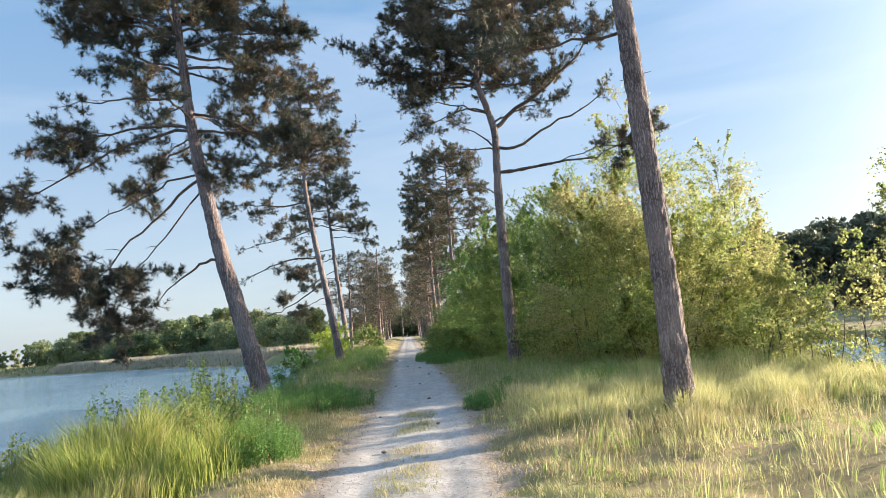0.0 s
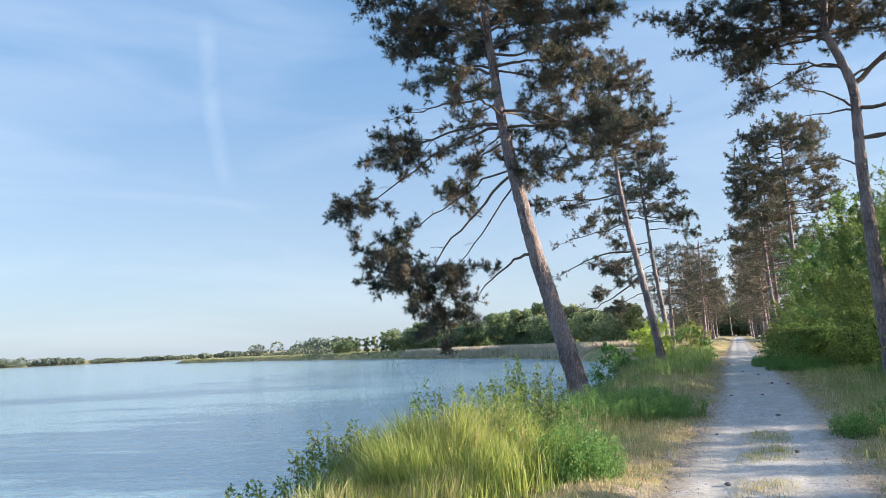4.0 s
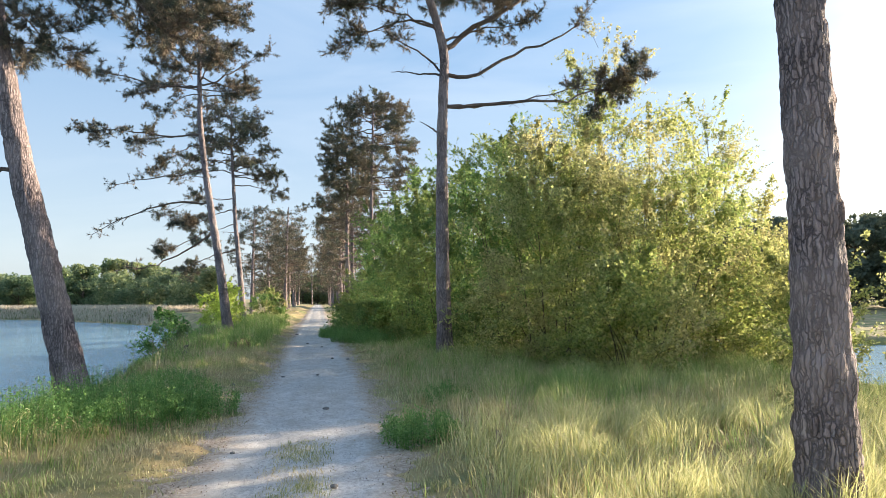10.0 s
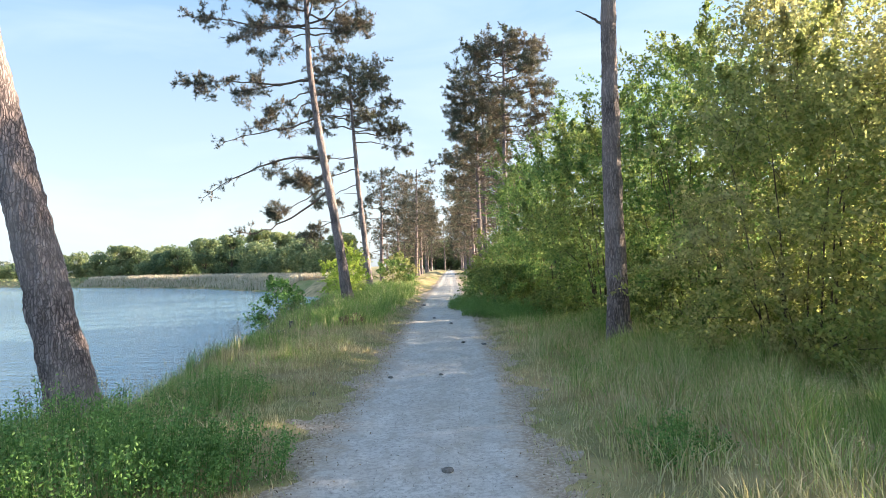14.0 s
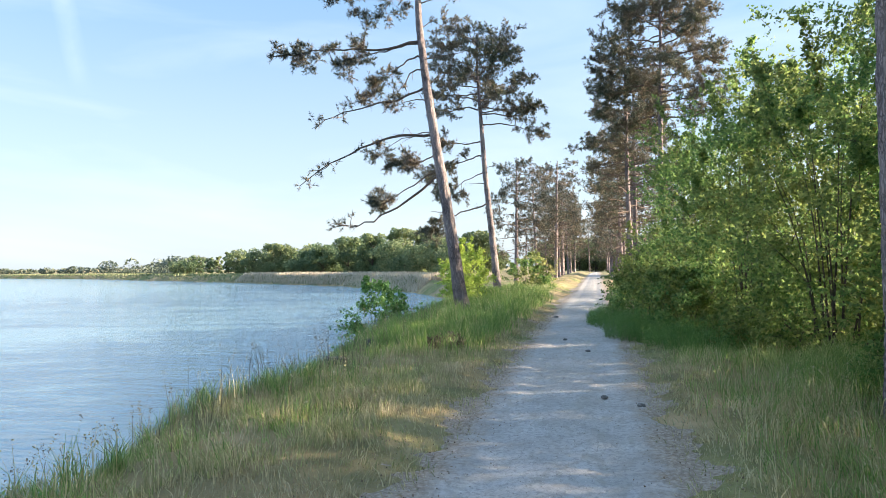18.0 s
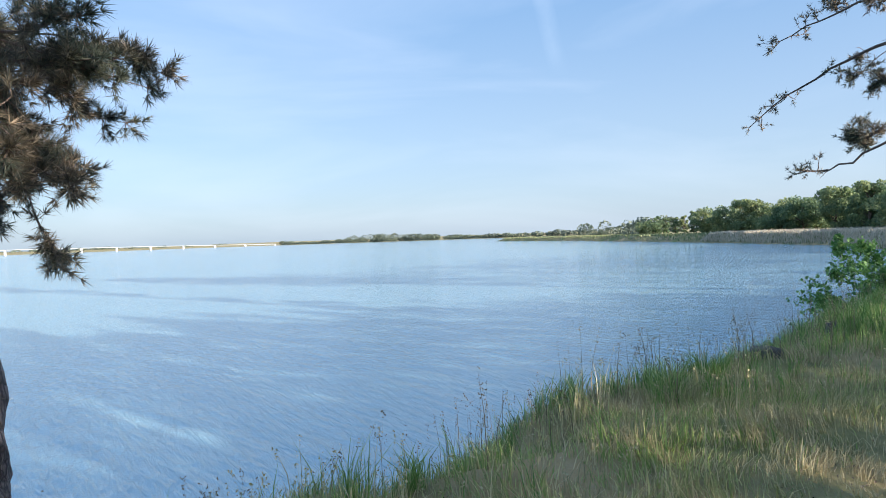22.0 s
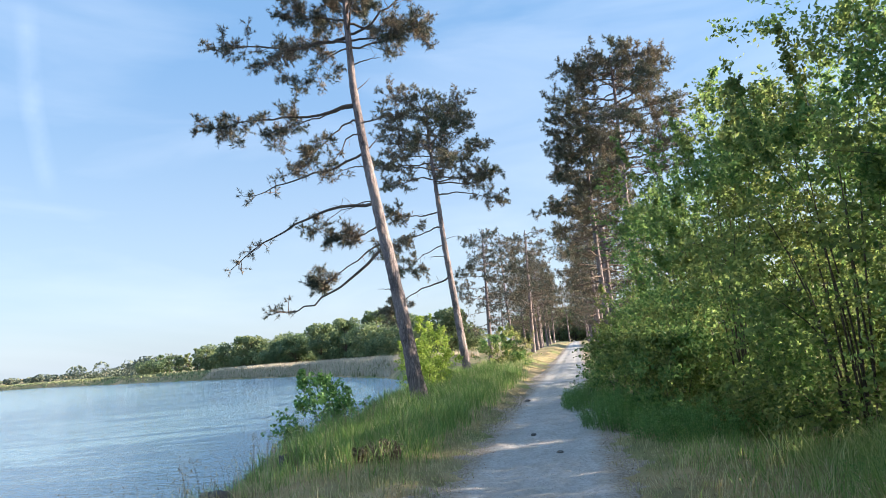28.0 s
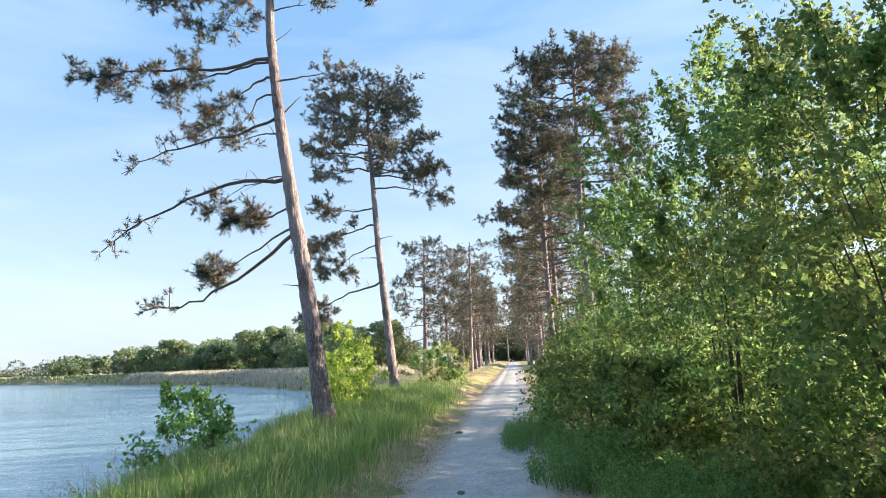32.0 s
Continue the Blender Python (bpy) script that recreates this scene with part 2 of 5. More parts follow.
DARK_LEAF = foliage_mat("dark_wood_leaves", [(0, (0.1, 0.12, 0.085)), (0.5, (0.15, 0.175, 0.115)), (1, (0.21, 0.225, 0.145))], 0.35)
# shore wood leaves, lightened and blued in the colour to stand for aerial haze
FAR_LEAF = foliage_mat("far_hazed_leaves", [(0, (0.1, 0.165, 0.095)), (0.5, (0.17, 0.245, 0.13)), (1, (0.29, 0.345, 0.17))], 0.42, 0.07,
                       [(0, (0.2, 0.25, 0.12)), (0.5, (0.32, 0.36, 0.165)), (1, (0.48, 0.47, 0.23))])

gm = Mat("soil_and_turf", 0.95)
gc = gm.ramp(gm.noise(1.1, 6), [(0.35, (0.09, 0.085, 0.04)), (0.5, (0.17, 0.14, 0.075)), (0.68, (0.26, 0.2, 0.12))])
gc = gm.mix(gm.ramp(gm.noise(0.23, 3), [(0.45, (0, 0, 0)), (0.65, (0.8, 0.8, 0.8))]), gc, gm.ramp(gm.noise(9, 5), [(0.35, (0.05, 0.075, 0.02)), (0.7, (0.12, 0.15, 0.05))]))
gc = gm.mix(1.0, gc, (2.4, 2.15, 2.0), "MULTIPLY")
gc = gm.mix(gm.ramp(gm.noise(55, 3), [(0.55, (0, 0, 0)), (0.72, (0.5, 0.5, 0.5))]), gc, (0.36, 0.28, 0.18))
GROUND = gm.color(gc).bump(gm.noise(40, 6), 0.8, 0.03).m

pm = Mat("pale_gravel", 0.95)
grain = pm.noise(140, 4, None, 0, 0.7)
pc_ = pm.ramp(pm.noise(2.2, 6), [(0.3, (0.47, 0.43, 0.41)), (0.5, (0.6, 0.555, 0.535)), (0.7, (0.71, 0.665, 0.64))])
pc_ = pm.mix(pm.ramp(grain, [(0.35, (0.0, 0.0, 0.0)), (0.75, (0.6, 0.6, 0.6))]), pc_, (0.6, 0.56, 0.52))
pc_ = pm.mix(pm.ramp(pm.voronoi(60), [(0.0, (0.7, 0.7, 0.7)), (0.25, (0, 0, 0))]), pc_, (0.44, 0.39, 0.34))
pc_ = pm.mix(pm.ramp(pm.noise(0.9, 5, (1, 0.25, 1)), [(0.5, (0, 0, 0)), (0.68, (0.55, 0.55, 0.55))]), pc_, (0.42, 0.36, 0.29))
pc_ = pm.mix(pm.ramp(pm.noise(22, 6, None, 0.4, 0.7), [(0.46, (0, 0, 0)), (0.62, (0.9, 0.9, 0.9))]), pc_, (0.38, 0.345, 0.325))
pc_ = pm.mix(pm.ramp(pm.noise(6.5, 6, (1, 0.5, 1), 0.5, 0.65), [(0.5, (0, 0, 0)), (0.64, (0.6, 0.6, 0.6))]), pc_, (0.4, 0.35, 0.3))
ed = pm.n.new("ShaderNodeAttribute")
ed.attribute_name = "from_middle"
worn = pm.n.new("ShaderNodeMath")
worn.operation = "MULTIPLY_ADD"
worn.inputs[1].default_value = 0.7
pm.l.new(pm.noise(3.5, 7, None, 0.3, 0.65), worn.inputs[0])
pm.l.new(ed.outputs["Fac"], worn.inputs[2])
verge_soil = pm.ramp(pm.noise(30, 6), [(0.35, (0.3, 0.22, 0.165)), (0.55, (0.46, 0.36, 0.285)), (0.7, (0.6, 0.5, 0.4))])
fade = pm.n.new("ShaderNodeMapRange")
fade.inputs["From Min"].default_value, fade.inputs["From Max"].default_value = 1.02, 1.28
pm.l.new(worn.outputs[0], fade.inputs["Value"])
pc_ = pm.mix(fade.outputs["Result"], pc_, verge_soil)
PATHMAT = pm.color(pc_).bump(pm.mix(0.25, grain, pm.voronoi(45)), 0.7, 0.01).m

gr = Mat("pale_grit", 0.9)
GRIT = gr.color(gr.ramp(gr.island, [(0, (0.3, 0.27, 0.24)), (0.5, (0.52, 0.48, 0.44)), (1, (0.72, 0.68, 0.64))])).m
LITTER = foliage_mat("brown_litter", [(0, (0.17, 0.115, 0.08)), (0.5, (0.33, 0.24, 0.17)), (1, (0.52, 0.43, 0.32))], 0.15)
st = Mat("grey_stone", 0.85)
STONE = st.color(st.ramp(st.noise(30, 5), [(0.3, (0.1, 0.09, 0.085)), (0.7, (0.26, 0.235, 0.215))])).bump(st.noise(60, 4), 0.6, 0.01).m
ds = Mat("weathered_timber", 0.9)
TIMBER = ds.color(ds.ramp(ds.noise(18, 6, (1, 1, 0.2)), [(0.3, (0.05, 0.045, 0.045)), (0.7, (0.17, 0.15, 0.14))])).bump(ds.noise(40, 5, (1, 1, 0.2)), 0.8, 0.015).m

sw = Mat("sawn_wood", 0.85)
SAWN = sw.color(sw.ramp(sw.noise(25, 6, (1, 1, 0.3)), [(0.3, (0.22, 0.16, 0.11)), (0.7, (0.48, 0.38, 0.28))])).bump(sw.noise(50, 4, (1, 1, 0.2)), 0.6, 0.01).m

wm = Mat("lagoon_water", 0.08)
# pale blue base: part of the sky's reflection is painted into the colour
wm.b.inputs["Base Color"].default_value = (0.3, 0.48, 0.57, 1)
wm.b.inputs["IOR"].default_value = 2.0
wm.b.inputs["Specular IOR Level"].default_value = 0.8
ripple = wm.mix(0.4, wm.noise(1.3, 5, (0.4, 1.7, 1), 0.3, 0.6, -0.7), wm.noise(4.5, 5, (0.45, 1.6, 1), 0.4, 0.6, -0.75))
wm.bump(ripple, 1.0, 0.15)
WATER = wm.m

bw = Mat("bridge_concrete", 0.8)
CONCRETE = bw.color(bw.ramp(bw.noise(0.3, 4), [(0.3, (0.38, 0.39, 0.41)), (0.7, (0.5, 0.5, 0.52))])).m

# the trail's sunlit white is emitted by the strip itself
tm = Mat("contrail_glow", 1.0)
tm_e = tm.n.new("ShaderNodeEmission")
tm_e.inputs["Color"].default_value, tm_e.inputs["Strength"].default_value = (0.9, 0.95, 1.0, 1), 0.72
tm_t = tm.n.new("ShaderNodeBsdfTransparent")
tm_m = tm.n.new("ShaderNodeMixShader")
tm_r = tm.n.new("ShaderNodeMath")
tm_r.operation = "MULTIPLY"
tm_a = tm.n.new("ShaderNodeAttribute")
tm_a.attribute_name = "thick"
tm.l.new(tm.ramp(tm.noise(0.004, 5), [(0.3, (0.1, 0.1, 0.1)), (0.7, (1, 1, 1))]), tm_r.inputs[0])
tm.l.new(tm_a.outputs["Fac"], tm_r.inputs[1])
tm.l.new(tm_r.outputs[0], tm_m.inputs["Fac"])
tm.l.new(tm_t.outputs["BSDF"], tm_m.inputs[1])
tm.l.new(tm_e.outputs["Emission"], tm_m.inputs[2])
tm.l.new(tm_m.outputs["Shader"], tm.n["Material Output"].inputs["Surface"])
CONTRAIL = tm.m


# ---- mesh helpers ----
rng = np.random.default_rng(7)


def mesh_of(name, verts, faces, mats, smooth=False):
    """A mesh from arrays of vertices and of equal-sided faces (or a list of both kinds)."""
    me = bpy.data.meshes.new(name)
    verts = np.asarray(verts, dtype=np.float32)
    groups = faces if isinstance(faces, list) else [faces]
    loops = np.concatenate([np.asarray(g, dtype=np.int32).ravel() for g in groups])
    sizes = np.concatenate([np.full(len(g), np.asarray(g).shape[1], dtype=np.int32) for g in groups])
    me.vertices.add(len(verts))
    me.vertices.foreach_set("co", verts.ravel())
    me.loops.add(len(loops))
    me.loops.foreach_set("vertex_index", loops)
    me.polygons.add(len(sizes))
    me.polygons.foreach_set("loop_start", np.concatenate([[0], np.cumsum(sizes)[:-1]]).astype(np.int32))
    if smooth:
        me.polygons.foreach_set("use_smooth", np.ones(len(sizes), dtype=bool))
    me.update(calc_edges=True)
    me.materials.append(mats)
    return me


def part(name, me, parent, label="", kind=""):
    ob = new(name, me)
    ob.parent = parent
    return tagged(ob, label, kind=kind)


def thing(name, label, category, at=(0, 0, 0), group="", kind=""):
    ob = new(name)
    ob.location = at
    return tagged(ob, label, category, group, kind)


def tube(points, radii, sides=8, rough=0.0, seed=0, closed=True):
    """A tapered tube along points; rough: uneven ridges as a share of the radius."""
    p, r = np.asarray(points, float), np.asarray(radii, float)
    d = np.gradient(p, axis=0)
    d /= np.linalg.norm(d, axis=1, keepdims=True) + 1e-9
    ref = np.where(np.abs(d[:, 2:3]) > 0.8, np.array([[1.0, 0, 0]]), np.array([[0, 0, 1.0]]))
    u = np.cross(d, ref)
    u /= np.linalg.norm(u, axis=1, keepdims=True)
    v = np.cross(d, u)
    a = np.linspace(0, 2 * np.pi, sides, endpoint=False)
    rr = np.repeat(r[:, None], sides, 1)
    if rough:
        g = np.random.default_rng(seed)
        k = g.normal(size=(len(p), sides))
        k = k + np.roll(k, 1, 0) * 0.9 + np.roll(k, 2, 0) * 0.7 + np.roll(k, -1, 0) * 0.8
        rr = rr * (1 + rough * 0.45 * k)
    ring = p[:, None] + rr[..., None] * (np.cos(a)[None, :, None] * u[:, None] + np.sin(a)[None, :, None] * v[:, None])
    vs = ring.reshape(-1, 3)
    i, j = np.meshgrid(np.arange(len(p) - 1), np.arange(sides), indexing="ij")
    k = (j + 1) % sides
    f = np.stack([i * sides + j, i * sides + k, (i + 1) * sides + k, (i + 1) * sides + j], -1).reshape(-1, 4)
    return vs, f


def sticks(a, b, r0, r1):
    """Many straight three-sided twigs at once, from the points a to the points b."""
    a, b = np.asarray(a), np.asarray(b)
    d = b - a
    u = np.cross(d, np.where(np.abs(d[:, 2:3]) > 0.8 * np.linalg.norm(d, axis=1, keepdims=True), np.array([[1.0, 0, 0]]), np.array([[0, 0, 1.0]])))
    u /= np.linalg.norm(u, axis=1, keepdims=True) + 1e-9
    w = np.cross(d, u)
    w /= np.linalg.norm(w, axis=1, keepdims=True) + 1e-9
    rim = [u * math.cos(t) + w * math.sin(t) for t in (0, 2.094, 4.189)]
    v = np.stack([a + k * r0 for k in rim] + [b + k * r1 for k in rim], 1).reshape(-1, 3)
    k = np.arange(len(a))[:, None] * 6
    return v, np.concatenate([k + [0, 1, 4, 3], k + [1, 2, 5, 4], k + [2, 0, 3, 5]])


def join(pieces):
    vs, fs, n = [], [], 0
    for v, f in pieces:
        vs.append(v)
        fs.append(f + n)
        n += len(v)
    return np.concatenate(vs), np.concatenate(fs)


def smooth_line(points, n):
    """n points on a smooth line through a few."""
    p = np.asarray(points, float)
    s = np.concatenate([[0], np.cumsum(np.linalg.norm(np.diff(p, axis=0), axis=1))])
    q = np.linspace(0, s[-1], n)
    line = np.stack([np.interp(q, s, p[:, k]) for k in range(3)], -1)
    for _ in range(max(1, n // 8)):
        line[1:-1] = (line[:-2] + 2 * line[1:-1] + line[2:]) / 4
    return line


def turned(n, g):
    """n random rotations, as matrices."""
    q = g.normal(size=(n, 4))
    q /= np.linalg.norm(q, axis=1, keepdims=True)
    w, x, y, z = q.T
    return np.stack([1 - 2 * (y * y + z * z), 2 * (x * y - z * w), 2 * (x * z + y * w), 2 * (x * y + z * w), 1 - 2 * (x * x + z * z), 2 * (y * z - x * w),
                     2 * (x * z - y * w), 2 * (y * z + x * w), 1 - 2 * (x * x + y * y)], -1).reshape(-1, 3, 3)


def tufts(at, g, size=0.14, needles=14, width=0.006, axis=None):
    """Brushes of needles at the given points, along an axis each: one thin triangle for each needle."""
    n = len(at)
    if axis is None:
        axis = g.normal(size=(n, 3)) * 0.5 + np.array([0, 0, 0.3])
    d = g.normal(size=(n, needles, 3)) * 0.62 + np.asarray(axis)[:, None]
    d /= np.linalg.norm(d, axis=2, keepdims=True)
    side = np.cross(d, g.normal(size=(n, needles, 3)))
    side /= np.linalg.norm(side, axis=2, keepdims=True)
    ln = size * g.uniform(0.6, 1.15, (n, needles, 1))
    base = np.asarray(at)[:, None] + d * 0.01
    tri = np.stack([base - side * width, base + side * width, base + d * ln], 2).reshape(-1, 3)
    return tri, np.arange(len(tri)).reshape(-1, 3)


def leaves(at, g, size=0.05, droop=0.2):
    """One folded leaf of two triangles at each point."""
    n = len(at)
    m = turned(n, g)
    s = size * g.uniform(0.55, 1.25, (n, 1, 1))
    shape = np.array([[0, -0.5, 0], [0.32, 0, 0.08], [0, 0.62, -0.05], [-0.32, 0, 0.08]])
    v = np.einsum("nij,kj->nki", m, shape) * s + np.asarray(at)[:, None]
    f = np.arange(4 * n).reshape(-1, 4)
    return v.reshape(-1, 3), np.concatenate([f[:, [0, 1, 2]], f[:, [0, 2, 3]]])


def blades(at, height, g, width=0.006, lean=0.35, segs=2):
    """Bent grass blades: two quads drawn as strips, ending in a point."""
    n = len(at)
    a = g.uniform(0, 2 * np.pi, n)
    side = np.stack([np.cos(a), np.sin(a), np.zeros(n)], -1)
    at = np.asarray(at)
    b = g.normal(0, 0.9, n) + 3 * np.sin(1.9 * at[:, 0] + 1.2 * at[:, 1]) + 2 * np.sin(2.7 * at[:, 1] - 3.3 * at[:, 0])     # neighbours lean alike
    height = height * (0.85 + 0.3 * np.sin(4.1 * at[:, 0] + 1.7 * at[:, 1]) * np.sin(3.7 * at[:, 1] - 1.3 * at[:, 0]))
    over = np.stack([np.cos(b), np.sin(b), np.zeros(n)], -1) * (g.uniform(0.05, 1, n) * lean * height)[:, None]
    h = np.stack([np.zeros(n), np.zeros(n), height], -1)
    w = (width * g.uniform(0.7, 1.3, n))[:, None]
    p0, p1, p2 = at, at + h * 0.55 + over * 0.3, at + h * 0.95 + over
    v = np.stack([p0 - side * w, p0 + side * w, p1 - side * w * 0.8, p1 + side * w * 0.8, p2], 1).reshape(-1, 3)
    k = np.arange(n)[:, None] * 5
    f = np.concatenate([k + [0, 1, 3], k + [0, 3, 2], k + [2, 3, 4]])
    return v, f


# ---- the lie of the land ----
WATER_Z = -1.1


def path_x(y):
    return np.interp(y, [-40, 7, 14, 20, 30, 40, 52, 100, 220], [-0.4, -0.5, -0.62, -0.85, -1.5, -2.1, -2.75, -5.4, -12])


def shore_x(y):
    return np.interp(y, [-400, -40, 0, 14, 22, 30, 36, 47, 58, 66, 80, 104, 122, 150, 194, 236, 242, 600, 640, 900],
                     [-90, -9, -6.2, -5.6, -5.75, -6.9, -7.6, -9.2, -11.5, -14, -22, -42, -67, -108, -178, -275, -277, -420, -1900, -4200])


def step(v, a, b):
    k = np.clip((v - a) / (b - a), 0, 1)
    return k * k * (3 - 2 * k)


def bumps(x, y):
    return 0.05 * np.sin(1.7 * x + 0.6 * y) * np.sin(0.9 * y - 0.5 * x) + 0.03 * np.sin(3.9 * x - 1.3 * y + 1) + 0.02 * np.sin(5.3 * y + 2.1 * x)


def land(x, y):
    x, y = np.asarray(x, float), np.asarray(y, float)
    u = x - path_x(y)
    wob = 0.35 * np.sin(0.9 * y) + 0.25 * np.sin(2.3 * y + 1) + 0.15 * np.sin(4.1 * y)
    s = x - shore_x(y) + wob * np.clip((90 - y) / 60, 0.2, 1)
    verge = step(np.abs(u), 0.8, 1.7)
    z = verge * (0.07 + bumps(x, y)) - 0.02
    z = z + step(y, 28, 45) * step(-u, 1.2, 2.4) * 0.25
    z = z - step(u, 7.5, 13.5) * 0.75
    z = z * step(s, -0.3, 1.5) + (1 - step(s, -0.3, 1.5)) * -0.75
    z = z - (1 - step(s, -3.0, 0.3)) * 1.7
    pond = step(x, 13.2, 16.0) * (1 - step(x + y, 62.5, 65)) * step(x + y, -60, -50)
    z = z - pond * 1.6
    far = np.hypot(x, y)
    z = z + step(far, 250, 700) * np.where(x > -60, 2.0, 0.0) + step(-x, 3000, 3300) * 14.0
    return z


# ---- ground, water, path ----
def sheet(name, xs, ys, height, mat):
    gx, gy = np.meshgrid(xs, ys, indexing="xy")
    v = np.stack([gx, gy, height(gx, gy)], -1).reshape(-1, 3)
    i, j = np.meshgrid(np.arange(len(ys) - 1), np.arange(len(xs) - 1), indexing="ij")
    k = i * len(xs) + j
    return mesh_of(name, v, np.stack([k, k + 1, k + len(xs) + 1, k + len(xs)], -1).reshape(-1, 4), mat, True)


xs = np.unique(np.concatenate([np.linspace(-4200, -320, 22), np.linspace(-300, -92, 22), np.linspace(-90, -9.2, 50), np.linspace(-9, 8, 80), np.linspace(8.4, 40, 34), np.linspace(45, 300, 30), np.linspace(340, 4200, 18)]))
ys = np.unique(np.concatenate([np.linspace(-4200, -90, 18), np.linspace(-80, -4, 22), np.linspace(-3, 55, 150), np.linspace(55.8, 130, 60), np.linspace(132, 300, 50), np.linspace(320, 4200, 20)]))
tagged(new("ground", sheet("ground", xs, ys, land, GROUND)), "sandy soil with dry turf on a narrow causeway", "ground", kind="structure")
wx = np.concatenate([np.linspace(-4500, -60, 12), np.linspace(-50, 60, 12), np.linspace(80, 4500, 10)])
tagged(new("water", sheet("water", wx, wx, lambda x, y: np.full_like(x, WATER_Z), WATER)), "rippled blue lagoon water", "water", kind="structure")


def path_height(u, y):
    x = u + path_x(y)
    rut = 0.018 * np.exp(-((np.abs(u) - 0.45) / 0.18) ** 2)
    edge = step(np.abs(u), 0.75, 1.45)
    ragged = 0.14 * np.sin(2.3 * y + 1.1 * x) + 0.1 * np.sin(5.1 * y - 3 * x + 1) + 0.08 * np.sin(11.3 * y + 7 * x) + 0.06 * np.sin(23 * y - 17 * x)
    sunk = 0.06 * step(np.abs(u) + ragged, 1.12, 1.3)        # the gravel runs out under the turf in a ragged line
    return np.maximum(0.02 - rut + 0.006 * np.sin(9 * x + 4 * y) * np.sin(7 * y), land(x, y) + 0.006) * (1 - edge) + edge * (land(x, y) + 0.006) - sunk


def path_sheet():
    us, yy = np.linspace(-1.6, 1.6, 64), np.concatenate([np.linspace(-12, 4, 60), np.linspace(4.05, 34, 330), np.linspace(34.2, 45, 60), np.linspace(45.5, 220, 160)])
    gu, gy = np.meshgrid(us, yy, indexing="xy")
    v = np.stack([gu + path_x(gy), gy, path_height(gu, gy)], -1).reshape(-1, 3)
    i, j = np.meshgrid(np.arange(len(yy) - 1), np.arange(len(us) - 1), indexing="ij")
    k = i * len(us) + j
    me = mesh_of("path", v, np.stack([k, k + 1, k + len(us) + 1, k + len(us)], -1).reshape(-1, 4), PATHMAT, True)
    me.attributes.new("from_middle", "FLOAT", "POINT").data.foreach_set("value", np.abs(gu).astype(np.float32).ravel())
    return me


tagged(new("path", path_sheet()), "pale trodden gravel footpath with worn ruts", "path", kind="structure")


# ---- pines ----
def limb_curve(start, tip, bow, g, n=14):
    """A limb from the trunk to its tip; bow: how far its middle arches above the chord (-: hangs under it)."""
    t = np.linspace(0, 1, n)[:, None]
    start, tip = np.asarray(start, float), np.asarray(tip, float)
    ln = np.linalg.norm(tip - start)
    wander = np.cumsum(g.normal(0, 0.045 * ln / n ** 0.5, (n, 3)), 0)
    wander -= t * wander[-1] * 0.7
    wander[0] = 0
    return start + t * (tip - start) + np.array([0, 0, 4 * bow]) * t * (1 - t) + wander


